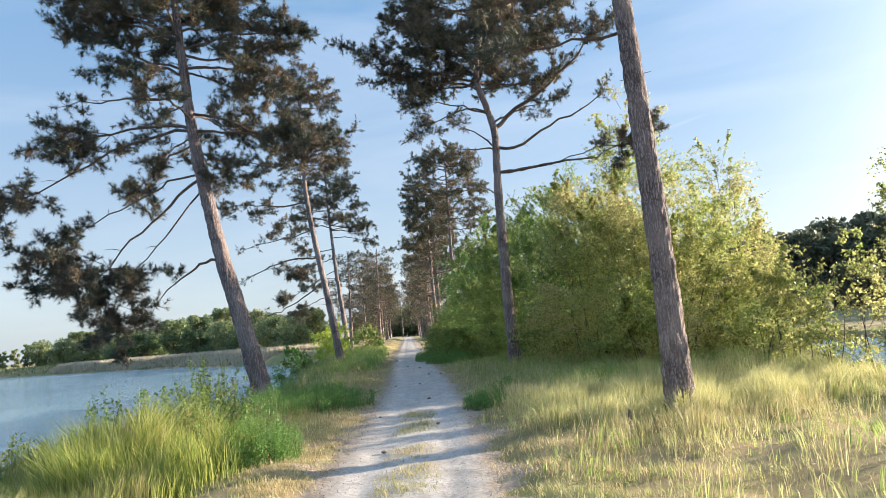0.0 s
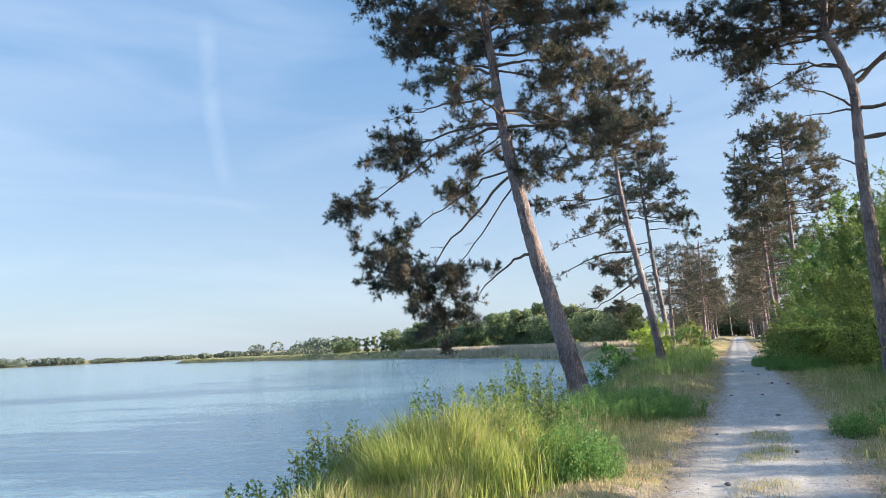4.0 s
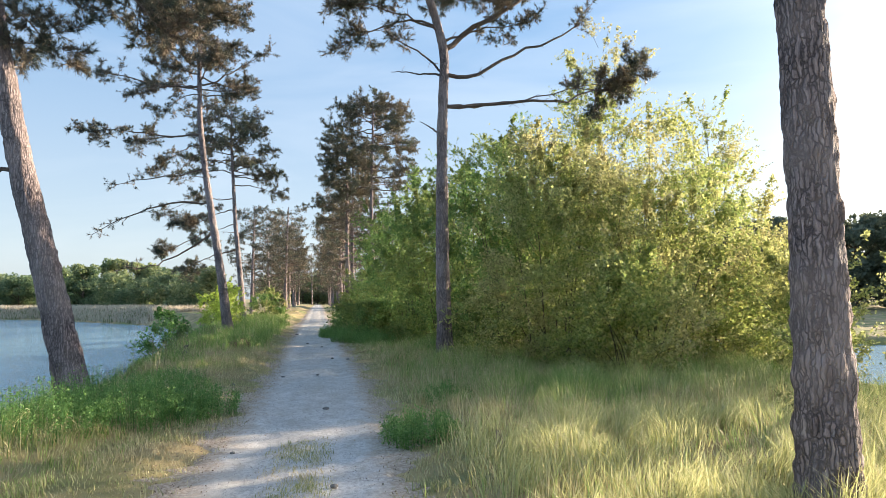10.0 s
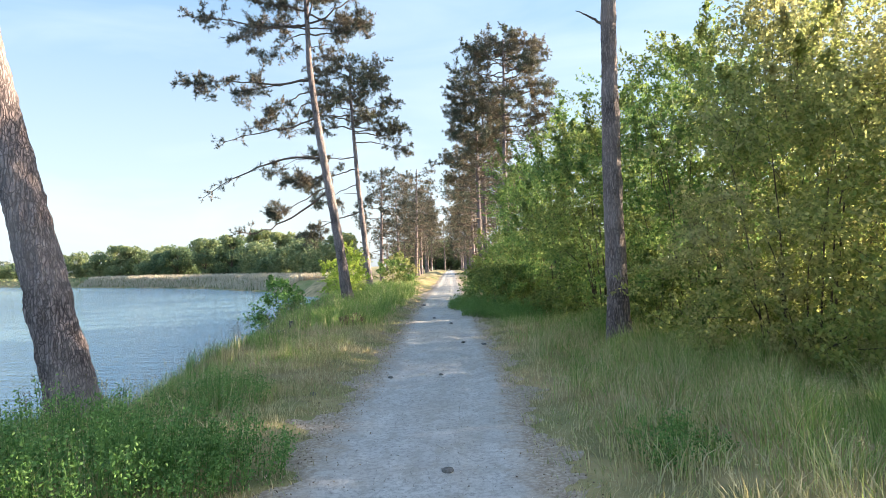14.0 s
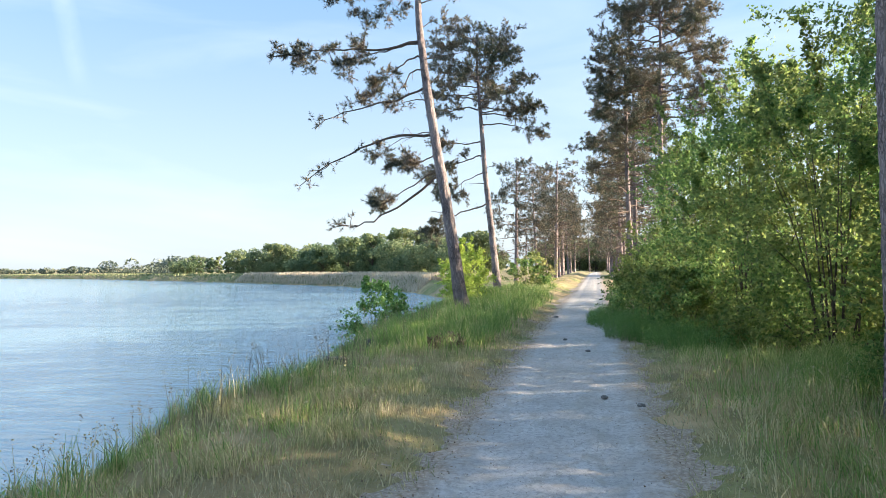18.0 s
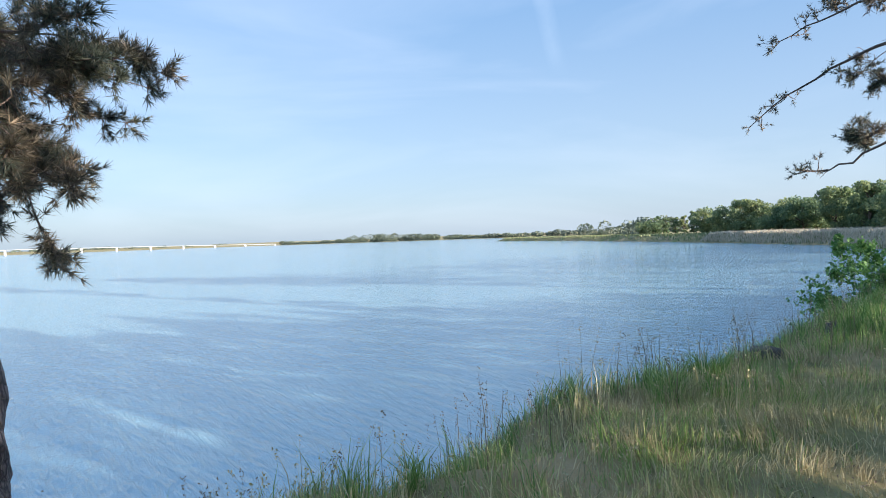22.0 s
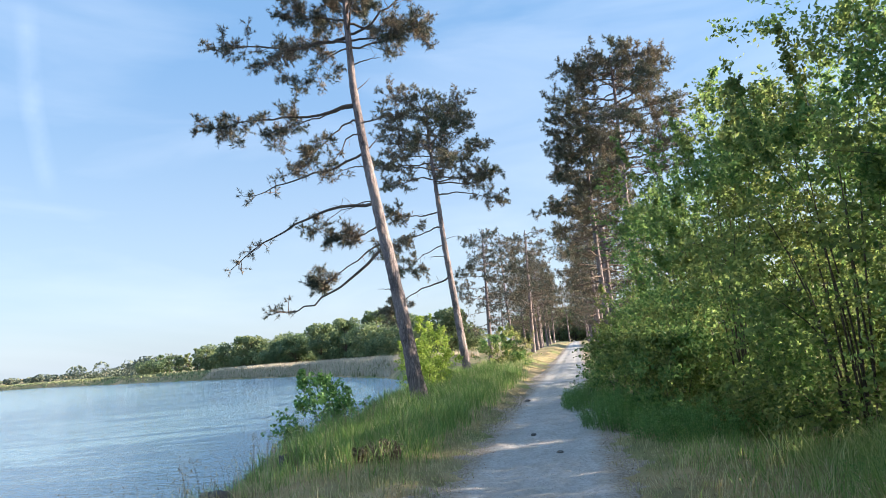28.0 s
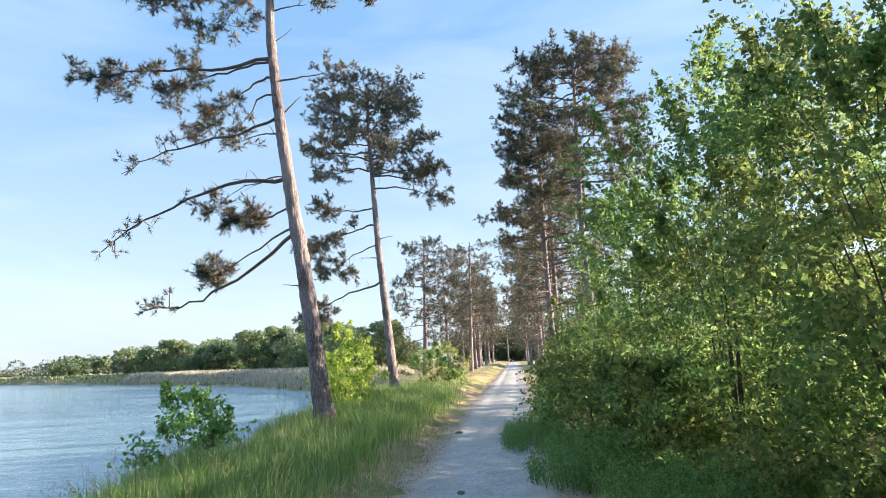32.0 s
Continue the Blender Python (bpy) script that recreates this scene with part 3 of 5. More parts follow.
def limb(start, off, bow, r, bare, lush, spread, g, fine=True):
    """Wood of one limb with side branches and twigs, and the places and axes of its needle brushes.
    off: the tip from the start; bare: the naked share; lush: how full; spread: the reach of the side branches."""
    p = limb_curve(start, np.asarray(start) + np.asarray(off), bow, g)
    ln = float(np.linalg.norm(off))
    wood = [tube(p, np.linspace(r, r * 0.22, len(p)), 7 if fine else 5)]
    spots, axes = [], []
    for _ in range(int(ln * 1.3) if fine else 0):                # dead snags on the naked stretch
        k = int(g.uniform(0.12, 0.95) * (len(p) - 1))
        d = g.normal(0, 0.7, 3) + (p[-1] - p[0]) / ln * 0.6
        d *= g.uniform(0.12, 0.45) / np.linalg.norm(d)
        wood.append(tube(np.stack([p[k], p[k] + d * 0.55 + np.array([0, 0, 0.03]), p[k] + d]), [0.012, 0.008, 0.004], 3))
    if bare >= 1:
        return wood, np.zeros((0, 3)), np.zeros((0, 3))
    way = p[-1] - p[int(len(p) * 0.6)]
    way /= np.linalg.norm(way) + 1e-9
    branches = [(p[int(len(p) * max(bare, 0.5)):], 0.3)]
    for k in range(max(2, int((3.5 + 6 * spread + 2.0 * ln * (1 - bare)) * (0.55 + 0.45 * lush)))):
        t = bare + (1 - bare) * g.uniform(0, 1) ** 0.75
        b = p[min(len(p) - 1, int(t * (len(p) - 1)))]
        d = g.normal(0, 1, 3) * np.array([1, 1, 0.55])
        d = d / np.linalg.norm(d) + way * 0.55 + np.array([0, 0, 0.12])
        d /= np.linalg.norm(d)
        bl = spread * g.uniform(0.45, 1.1) + 0.12
        q = limb_curve(b, b + d * bl, g.uniform(-0.16, 0.1) * bl, g, 6)
        wood.append(tube(q, np.linspace(max(0.009, r * 0.3), 0.005, 6), 4 if fine else 3))
        branches.append((q, 0.3))
    roots, ends = [], []
    for q, inner in branches:
        bl = float(np.linalg.norm(q[-1] - q[0]))
        for _ in range(int((2.5 + 11 * bl) * lush * (1.0 if fine else 0.6) + g.uniform(0, 1))):
            t = inner + (1 - inner) * g.uniform(0, 1) ** 0.7
            k = min(len(q) - 1, max(1, int(round(t * (len(q) - 1)))))
            d = (q[k] - q[k - 1]) / (np.linalg.norm(q[k] - q[k - 1]) + 1e-6) * 0.6 + g.normal(0, 0.6, 3) + np.array([0, 0, 0.3])
            d /= np.linalg.norm(d)
            tl = g.uniform(0.08, 0.26)
            roots.append(q[k])
            ends.append(q[k] + d * tl)
            for e in ((0.45, 0.95) if fine else (0.9,)):
                spots.append(q[k] + d * tl * e)
                axes.append(d)
    if fine and roots:
        wood.append(sticks(roots, ends, 0.006, 0.004))
    return wood, np.array(spots).reshape(-1, 3), np.array(axes).reshape(-1, 3)


def trunk_mesh(spine, r0, r1, g, sides=28, step_z=0.07, rough=0.07):
    length = np.linalg.norm(np.diff(np.asarray(spine), axis=0), axis=1).sum()
    n = max(12, int(length / step_z))
    p = smooth_line(spine, n)
    t = np.linspace(0, 1, n)
    r = r0 + (r1 - r0) * t ** 0.85 + 0.35 * r0 * np.exp(-t * length / 0.35)
    v, f = tube(p, r, sides, rough, int(g.integers(1000)))
    return p, mesh_of("trunk", v, f, BARK, True)


def pine(label, spine, r0, r1, limbs, seed, needle=NEEDLE, size=0.15, sides=28, step_z=0.07, needles=14, width=0.0065, group="pines along the path"):
    """A pine at the foot of its spine. limbs: (height, tip dx, dy, dz, bow, radius, bare, lush, spread)."""
    g = np.random.default_rng(seed)
    foot = np.array(spine[0], float)
    tree = thing("pine_tree", label, "pine tree", tuple(foot), group)
    sp = np.asarray(spine, float) - foot
    sp[0, 2] -= 0.25
    p, me = trunk_mesh(sp, r0, r1, g, sides, step_z)
    part("trunk", me, tree)
    for z, dx, dy, dz, bow, r, bare, lush, spread in limbs:
        b = p[int(np.argmin(np.abs(p[:, 2] + foot[2] - z)))]
        wood, spots, axes = limb(b, (dx, dy, dz), bow, r, bare, lush, spread, g)
        v, f = join(wood)
        lo = part("limb", mesh_of("limb", v, f, LIMB, True), tree)
        if len(spots):
            part("foliage", mesh_of("foliage", *tufts(spots, g, size, needles, width, axes), needle), lo, kind="stuff")
    return tree


def crown_limbs(g, lo, hi, n, reach, lush=1.0, bare=0.4, rise=(0.0, 0.5), spread=0.7):
    """Random limbs between two heights; reach: length at the low and the high end."""
    rows = []
    for k in range(n):
        t = (k + g.uniform(0, 1)) / n
        ln = (reach[0] + (reach[1] - reach[0]) * t) * g.uniform(0.7, 1.15)
        az = k * 2.4 + g.uniform(-0.5, 0.5)
        rows.append((lo + (hi - lo) * t, math.cos(az) * ln, math.sin(az) * ln, ln * g.uniform(*rise), g.uniform(-0.07, 0.07) * ln, 0.014 + 0.011 * ln, bare, lush, spread))
    return rows


g = np.random.default_rng(11)
# the leaning pine on the lagoon bank: lower clumps over the water, those towards the path, the crown
low = [(3.82, -2.0, 0.1, -1.25, 0.42, 0.042, 0.93, 0.3, 0.3), (6.1, -3.4, 0.2, -3.0, 0.15, 0.042, 0.7, 2.5, 1.5), (6.2, -4.4, -0.3, -2.2, 0.3, 0.03, 0.72, 2.3, 1.05), (5.9, -3.0, 0.4, -3.6, 0.15, 0.026, 0.82, 2.5, 0.9),
       (7.4, -5.5, 0.2, -1.8, 0.3, 0.045, 0.74, 2.2, 0.95), (7.45, -3.5, -0.2, -0.4, 0.12, 0.05, 0.62, 2.2, 1.05), (7.0, -2.0, 0.3, -1.3, 0.25, 0.035, 0.7, 2.0, 0.6), (8.2, -3.6, 0.1, 0.2, 0.1, 0.04, 0.8, 0.4, 0.3), (8.1, -1.5, 0.8, -0.2, 0.1, 0.03, 0.5, 1.2, 0.7)]
path_side = [(6.9, 0.9, 0.3, -0.8, 0.15, 0.03, 0.5, 2.0, 0.65), (7.9, 3.6, 0.2, -1.5, 0.35, 0.04, 0.6, 1.9, 0.95), (7.2, -1.0, 0.3, -0.5, 0.1, 0.03, 0.4, 1.6, 0.7), (7.4, 2.5, 0.3, -0.4, 0.05, 0.045, 0.6, 2.0, 0.85), (9.2, 2.8, -0.2, -0.9, 0.25, 0.045, 0.55, 1.9, 0.85), (9.1, 1.4, 0.6, -0.5, 0.1, 0.035, 0.5, 1.8, 0.75), (9.8, 3.3, 0.2, 0.4, 0.1, 0.045, 0.6, 2.0, 0.7),
             (7.8, 0.5, 2.2, 0.1, 0.1, 0.04, 0.5, 1.8, 0.8), (7.6, -0.3, -2.2, 0.3, 0.1, 0.04, 0.6, 1.7, 0.7)]
high = [(9.0, -3.0, 0.2, 1.7, -0.1, 0.045, 0.5, 1.9, 1.0), (10.2, -3.6, -0.2, 2.4, -0.2, 0.045, 0.5, 1.9, 0.95), (9.2, -2.2, 0.5, 0.3, 0.1, 0.04, 0.5, 1.9, 0.85), (10.0, -2.6, -0.5, 0.8, 0, 0.04, 0.5, 1.9, 0.9)]
pine("tall leaning pine with reddish grey bark on the lagoon bank", [(-4.62, 17.15, 0.0), (-5.14, 17.12, 2), (-5.66, 17.1, 4), (-6.06, 17.1, 6), (-6.33, 17.1, 7.6), (-6.64, 17.1, 11), (-6.85, 17.1, 14.2)], 0.262, 0.05,
     low + path_side + high + crown_limbs(g, 9.6, 14.1, 24, (2.8, 1.3), 1.9, 0.4, (0.0, 0.45), 0.85), 21, sides=36, step_z=0.05, needles=18, width=0.0056)
# the thick trunk beside the right verge
pine("thick straight pine trunk with deeply plated bark", [(3.36, 9.75, 0.05), (3.33, 9.72, 2.5), (3.25, 9.7, 5), (3.15, 9.7, 8), (3.0, 9.7, 12.5)], 0.205, 0.08,
     [(4.5, 0.38, 0.15, 0.22, -0.05, 0.012, 2, 0, 0), (4.1, -0.2, 0.05, 0.03, 0, 0.016, 2, 0, 0), (5.1, -0.22, 0, 0.0, 0, 0.016, 2, 0, 0), (5.2, 0.3, 0.1, 0.06, 0, 0.012, 2, 0, 0),
      (5.9, -2.1, 1.1, 0.1, 0.05, 0.03, 0.6, 0.9, 0.5), (6.7, -2.3, 1.2, 0.4, 0.1, 0.04, 0.5, 1.2, 0.6)]
     + crown_limbs(g, 7.3, 12.2, 16, (2.4, 1.2), 1.1, 0.4), 22, sides=40, step_z=0.04)
# the forked pine in front of the bushes
pine("tall pine with a forked top and a long bare side limb", [(2.42, 22.9, 0.1), (2.36, 22.9, 3.1), (2.38, 22.9, 6.1), (2.48, 22.9, 8.5), (2.26, 22.9, 9.4), (1.94, 22.9, 10.4), (2.12, 22.95, 11.8), (2.12, 22.95, 14.0)], 0.215, 0.07,
     [(6.95, 5.3, 0.1, 0.9, -0.18, 0.06, 0.8, 2.2, 0.85), (7.0, 6.2, 0.4, 1.25, -0.2, 0.03, 0.86, 2.0, 0.75), (7.85, 4.5, 0.2, 2.3, -0.35, 0.062, 0.82, 0.6, 0.5), (7.8, -1.5, 0, 0.05, 0.05, 0.035, 2, 0, 0), (6.15, -0.6, 0.1, 0.42, 0, 0.035, 2, 0, 0), (7.9, -1.6, 0.2, 1.1, 0.15, 0.036, 0.7, 0.9, 0.5)]
     + [(8.6, 4.6, 0.1, 3.8, -0.25, 0.085, 0.4, 1.5, 1.0), (8.8, 2.4, 0.6, 1.0, 0.1, 0.04, 0.5, 1.2, 0.8), (9.1, -2.7, 0.1, -0.5, 0.45, 0.04, 0.6, 1.4, 0.7), (10.4, -4.4, 0, 1.7, -0.1, 0.05, 0.4, 1.5, 1.1), (10.0, -3.0, 0.4, 0.9, 0.1, 0.045, 0.4, 1.4, 1.0), (9.2, -3.0, -0.2, 0.3, 0.2, 0.035, 0.6, 1.3, 0.7)]
     + crown_limbs(g, 10.0, 13.8, 26, (4.0, 2.4), 1.8, 0.35, (0.0, 0.4), 1.0), 23, sides=32)
# the pair on the left verge
low = [(4.7, -3.9, 0.1, -1.7, -0.4, 0.05, 0.7, 0.35, 0.5), (4.8, -2.4, 0.2, -1.15, 0.05, 0.03, 0.82, 2.2, 0.5), (5.4, -1.4, 0.1, -0.3, -0.15, 0.03, 0.6, 2.2, 0.5), (6.05, -4.9, 0.1, -1.35, 0.42, 0.055, 0.6, 0.28, 0.6), (6.05, -2.2, 0.3, -0.65, 0.2, 0.02, 0.8, 1.4, 0.35),
       (7.1, -1.3, 0.1, 0.0, 0.15, 0.025, 0.8, 0.6, 0.25), (7.65, -4.3, 0.1, -1.1, 0.12, 0.04, 0.6, 0.4, 0.45), (8.2, -1.4, 0.2, -1.1, 0.4, 0.03, 0.6, 0.9, 0.4), (8.6, -2.0, 0.2, -1.2, 0.5, 0.035, 0.55, 1.8, 0.6), (9.15, -5.6, 0.1, 0.1, -0.15, 0.05, 0.4, 1.8, 0.6), (9.1, -3.2, 0.4, -0.3, 0.2, 0.035, 0.5, 1.6, 0.55)]
snags = [(10.4, 0.95, 0.1, 0.15, 0.05, 0.025, 2, 0, 0), (8.5, 1.3, 0.1, 0.15, 0, 0.028, 2, 0, 0), (7.6, 0.55, 0, 0.45, 0, 0.028, 2, 0, 0), (9.6, 0.5, 0.1, 0.4, 0, 0.02, 2, 0, 0), (3.4, -0.6, 0, 0.05, 0, 0.02, 2, 0, 0)]
high = [(11.4, -5.0, 0.1, 0.7, -0.15, 0.05, 0.42, 1.1, 0.65), (11.5, 3.1, 0.1, 1.9, -0.2, 0.045, 0.35, 0.9, 0.6), (11.3, 2.2, 0.2, 0.3, -0.1, 0.035, 0.4, 1.0, 0.55), (11.0, -1.6, 0.3, -0.9, 0.3, 0.03, 0.4, 1.2, 0.75), (11.2, -2.8, -0.4, -0.4, 0.2, 0.035, 0.45, 1.1, 0.65)]
pine("tall leaning pine with bare drooping limbs over the water", [(-5.62, 35.6, 0.3), (-6.07, 35.6, 3.3), (-6.4, 35.6, 5.2), (-6.75, 35.6, 7.4), (-7.02, 35.6, 9.6), (-7.1, 35.6, 12), (-7.1, 35.6, 16.4)], 0.22, 0.05,
     low + snags + high + crown_limbs(g, 11.0, 16.2, 24, (2.6, 1.3), 1.6, 0.35, (-0.05, 0.45), 0.75), 24, width=0.008, needles=11)
pine("pine with a flat dark crown beside the path", [(-6.85, 47.2, 0.35), (-7.19, 47.2, 3.7), (-7.46, 47.2, 6.4), (-7.66, 47.2, 9.45), (-7.8, 47.2, 11.6), (-7.8, 47.3, 13.6)], 0.2, 0.05,
     [(9.5, 3.0, 0.1, 0.1, -0.1, 0.04, 0.6, 1.4, 0.65), (8.8, 3.0, 0.2, -0.6, 0.25, 0.04, 0.6, 1.4, 0.65), (7.2, -3.0, 0.2, -0.9, 0.2, 0.04, 0.45, 1.8, 1.0), (4.9, -3.8, 0.1, -1.5, 0.1, 0.045, 0.6, 1.9, 0.8), (6.4, -2.2, -0.3, -1.2, 0.2, 0.03, 0.5, 1.5, 0.8), (5.8, -0.9, 0.1, 0.1, 0, 0.025, 2, 0, 0), (8.0, -2.5, -0.1, 0.1, 0.05, 0.04, 0.45, 1.3, 0.85), (6.6, 0.7, 0.1, 0.1, 0, 0.02, 2, 0, 0)]
     + crown_limbs(g, 9.3, 13.5, 28, (3.0, 1.7), 1.05, 0.4, (-0.05, 0.3), 0.85), 25, NEEDLE_FAR, width=0.011, needles=10)
# the dense pair across the path
pine("tall pine with a dense layered crown beside bushes", [(1.5, 50.5, 0.1), (1.3, 50.5, 3), (1.12, 50.5, 6.2), (1.18, 50.5, 10.4), (1.25, 50.5, 13.6), (1.25, 50.5, 15.6)], 0.21, 0.05,
     [(12.2, 3.1, 0.2, -0.2, 0.1, 0.035, 0.45, 1.0, 0.6), (10.9, 2.6, 0.2, -0.1, 0, 0.035, 0.5, 0.9, 0.5), (9.7, 2.3, 0.2, 0.1, 0, 0.03, 0.6, 0.7, 0.45), (8.6, 1.7, 0, 0.1, 0, 0.025, 0.7, 0.5, 0.4), (12.4, -3.8, 0.2, 0.3, -0.1, 0.04, 0.4, 1.2, 0.75), (10.8, -3.2, 0.4, -0.1, 0, 0.04, 0.4, 1.2, 0.75)]
     + crown_limbs(g, 9.2, 15.0, 36, (3.6, 2.6), 1.15, 0.4, (-0.05, 0.18), 0.8) + crown_limbs(g, 14.0, 15.6, 12, (2.1, 1.0), 1.1, 0.3, (0.1, 0.5), 0.8), 26, NEEDLE_FAR, width=0.011, needles=10)
pine("slender pine with many dead inner twigs", [(-0.35, 53, 0.1), (-0.5, 53, 3), (-0.57, 53, 6), (-0.57, 53, 9.8), (-0.6, 53, 13)], 0.19, 0.05,
     crown_limbs(g, 4.2, 8.0, 20, (2.4, 2.4), 0.4, 0.7, (-0.2, 0.2), 0.45) + crown_limbs(g, 7.0, 12.8, 30, (2.7, 1.5), 1.1, 0.4, (-0.05, 0.3), 0.75), 27, NEEDLE_FAR, width=0.011, needles=10)


def far_pine(label, h, spread, seed, needle):
    """A pine of the rows farther on: trunk, joined limbs, crown."""
    g = np.random.default_rng(seed)
    tree = thing("pine_tree", label, "pine tree", (0, 0, 0), "pines along the path")
    lean = g.normal(0, 0.03, 2)
    p, me = trunk_mesh([(0, 0, -0.3), (lean[0] * h * 0.5, lean[1] * h * 0.5, h * 0.5), (lean[0] * h, lean[1] * h, h)], 0.2, 0.04, g, 10, 0.4, 0.03)
    part("trunk", me, tree)
    wood, spots = [], []
    for hh, dx, dy, dz, bow, r, bare, lush, reach in crown_limbs(g, 0.22, 0.55, 14, (spread * 0.7, spread), 0.5, 0.65, (-0.2, 0.25), 0.45) + crown_limbs(g, 0.45, 0.99, 20, (spread * 1.1, spread * 0.6), 1.25, 0.45, (-0.05, 0.2), 0.75):
        w, s, _ = limb(p[int(hh * (len(p) - 1))], (dx, dy, dz), bow, r, bare, lush, reach, g, False)
        wood += w[:4]
        spots.append(s)
    v, f = join(wood)
    part("branchwood", mesh_of("branchwood", v, f, LIMB, True), tree, "bare brown limbs and twigs", "stuff")
    part("crown", mesh_of("crown", *tufts(np.concatenate(spots), g, 0.22, 9, 0.015), needle), tree, kind="stuff")
    return tree


kinds = [far_pine("far pine with a dark layered crown in the path-side row", 11.5, 2.6, 41, NEEDLE), far_pine("far pine with brownish dead inner twigs in the path-side row", 13, 3.0, 42, NEEDLE_FAR), far_pine("slim far pine in the path-side row", 9.5, 2.2, 43, NEEDLE)]
rows = [(-9.3, 66, 2, 1.05), (-8.2, 70, 0, .8), (-7.6, 78, 0, 1.0), (-8.3, 84, 1, .9), (-8.8, 92, 2, 1.1), (-9.3, 100, 0, 1.0), (-10.2, 110, 1, .95), (-10.6, 121, 0, 1.05), (-11.4, 134, 1, 1.0), (-12.2, 150, 2, 1.2),
        (-0.2, 57, 1, 1.05), (-0.6, 62, 0, 1.05), (-0.3, 68, 1, 1.0), (-1.4, 75, 2, 1.2), (-1.2, 83, 1, 1.0), (-2.2, 92, 0, 1.1), (-2.6, 103, 1, 1.05), (-3.6, 115, 2, 1.2), (-4.2, 130, 1, 1.0), (-5.2, 148, 0, 1.1),
        (-10.5, 170, 1, 1.0), (-6.5, 172, 0, 1.0), (-15, 128, 0, .9), (-16, 112, 2, .9), (4, 78, 0, 1.0), (5, 95, 1, 1.0)]
used = set()
for x, y, k, s in rows:
    at = Matrix.LocRotScale((x, y, float(land(x, y))), Euler((0, 0, x * 3.1 + y)), None)
    if k not in used:
        used.add(k)
        o = kinds[k]
        o.matrix_basis = at
    else:
        o = copy_thing(kinds[k], at)
    o.scale = (s, s, s)


# ---- bushes ----
def bush(name, label, at, reach, height, stems, n_leaves, seed, mat=LEAF, size=0.06, category="bush", group="", flat=0.5, low=0.0, spray=14):
    """A many-stemmed bush: thin arching stems, and leafy twigs that fill an uneven mass down to the ground."""
    g = np.random.default_rng(seed)
    ob = thing(name, label, category, (at[0], at[1], float(land(at[0], at[1])) - 0.05), group)
    reach = np.array(reach)
    ph = g.uniform(0, 6.28, 6)

    def envelope(a, z):
        lump = 1 + 0.2 * np.sin(3 * a + 5 * z + ph[0]) + 0.18 * np.sin(5 * a - 9 * z + ph[1]) + 0.13 * np.sin(9 * a + 14 * z + ph[2])
        return lump * np.sqrt(np.clip(1 - np.clip((z - 0.35) / 0.65, 0, 1) ** (2.6 - 1.2 * flat), 0.02, 1)) * (0.86 + 0.14 * np.clip(z / 0.3, 0, 1))

    def place(a, z, rad):
        top = height * (0.93 + 0.09 * np.sin(2 * a + ph[3]) + 0.07 * np.sin(5 * a * rad + ph[4]))
        return np.stack([np.cos(a) * rad * reach[0], np.sin(a) * rad * reach[1], z * top], -1)

    # leafy sprays gathered round the ends of boughs, with gaps between them
    n = max(20, int(n_leaves * 0.8) // spray)
    few = max(10, n // 9)
    a, z = g.uniform(0, 2 * np.pi, few), g.uniform(low, 1, few) ** 1.35
    hub = place(a, z, envelope(a, z) * g.uniform(0.03, 1, few) ** 0.42)
    pick = g.integers(0, few, n)
    c = hub[pick] + g.normal(0, 0.062 * min(2.6, height) ** 0.9, (n, 3)) * np.array([1.15, 1.15, 0.6])
    out = np.stack([np.cos(a), np.sin(a), 0.3 + 0.8 * z], -1)[pick] * 0.75 + g.normal(0, 0.5, (n, 3))
    ln = g.uniform(0.22, 0.62, n) * min(1.0, 0.35 + 0.2 * height)
    # long leafy shoots that stand out of the top and the sides
    ns = max(6, int(5 * height))
    a2, z2 = g.uniform(0, 2 * np.pi, ns), g.uniform(0.45, 1, ns)
    root = place(a2, z2, envelope(a2, z2) * g.uniform(0.3, 0.95, ns))
    lean = np.stack([np.cos(a2) * 0.4, np.sin(a2) * 0.4, np.full(ns, 0.95)], -1) + g.normal(0, 0.22, (ns, 3))
    long = g.uniform(0.25, 0.8, ns) * min(1.4, 0.3 + 0.2 * height)
    m = max(10, int(n_leaves * 0.2) // spray)
    pk = g.integers(0, ns, m)
    k = g.uniform(0, 1, m)
    c = np.concatenate([c, root[pk] + lean[pk] * (long[pk] * k)[:, None]])
    out = np.concatenate([out, lean[pk] * 0.5 + g.normal(0, 0.5, (m, 3))])
    ln = np.concatenate([ln, g.uniform(0.1, 0.28, m) * (1.3 - k)])
    n += m
    out /= np.linalg.norm(out, axis=1, keepdims=True)
    k = g.uniform(0, 1.04, (n, spray, 1))
    pos = c[:, None] + out[:, None] * ln[:, None, None] * k - np.array([0, 0, 0.16]) * ln[:, None, None] * k * k
    pos = (pos + g.normal(0, 0.022 + 0.2 * size, (n, spray, 3)) * (1.15 - 0.75 * k)).reshape(-1, 3)
    wood = []
    for e in hub[g.choice(few, min(few, int(1.3 * stems)), False)]:
        b = np.array([e[0] * 0.3, e[1] * 0.3, 0]) + g.normal(0, 0.1, 3) * np.array([1, 1, 0])
        p = smooth_line([b, b * 0.5 + e * 0.5 + np.array([-0.14 * e[0], -0.14 * e[1], 0.1 * e[2]]) + g.normal(0, 0.08, 3), e], 7)
        wood.append(tube(p, np.linspace(0.0062 * height ** 0.7, 0.003, 7), 5))
    for e, d, l in zip(root, lean, long):
        wood.append(tube(np.stack([e - d * l * 0.4, e + d * l * 0.5, e + d * l]), (0.006, 0.004, 0.002), 4))
    b = g.choice(n, min(n, 22 * stems), False)
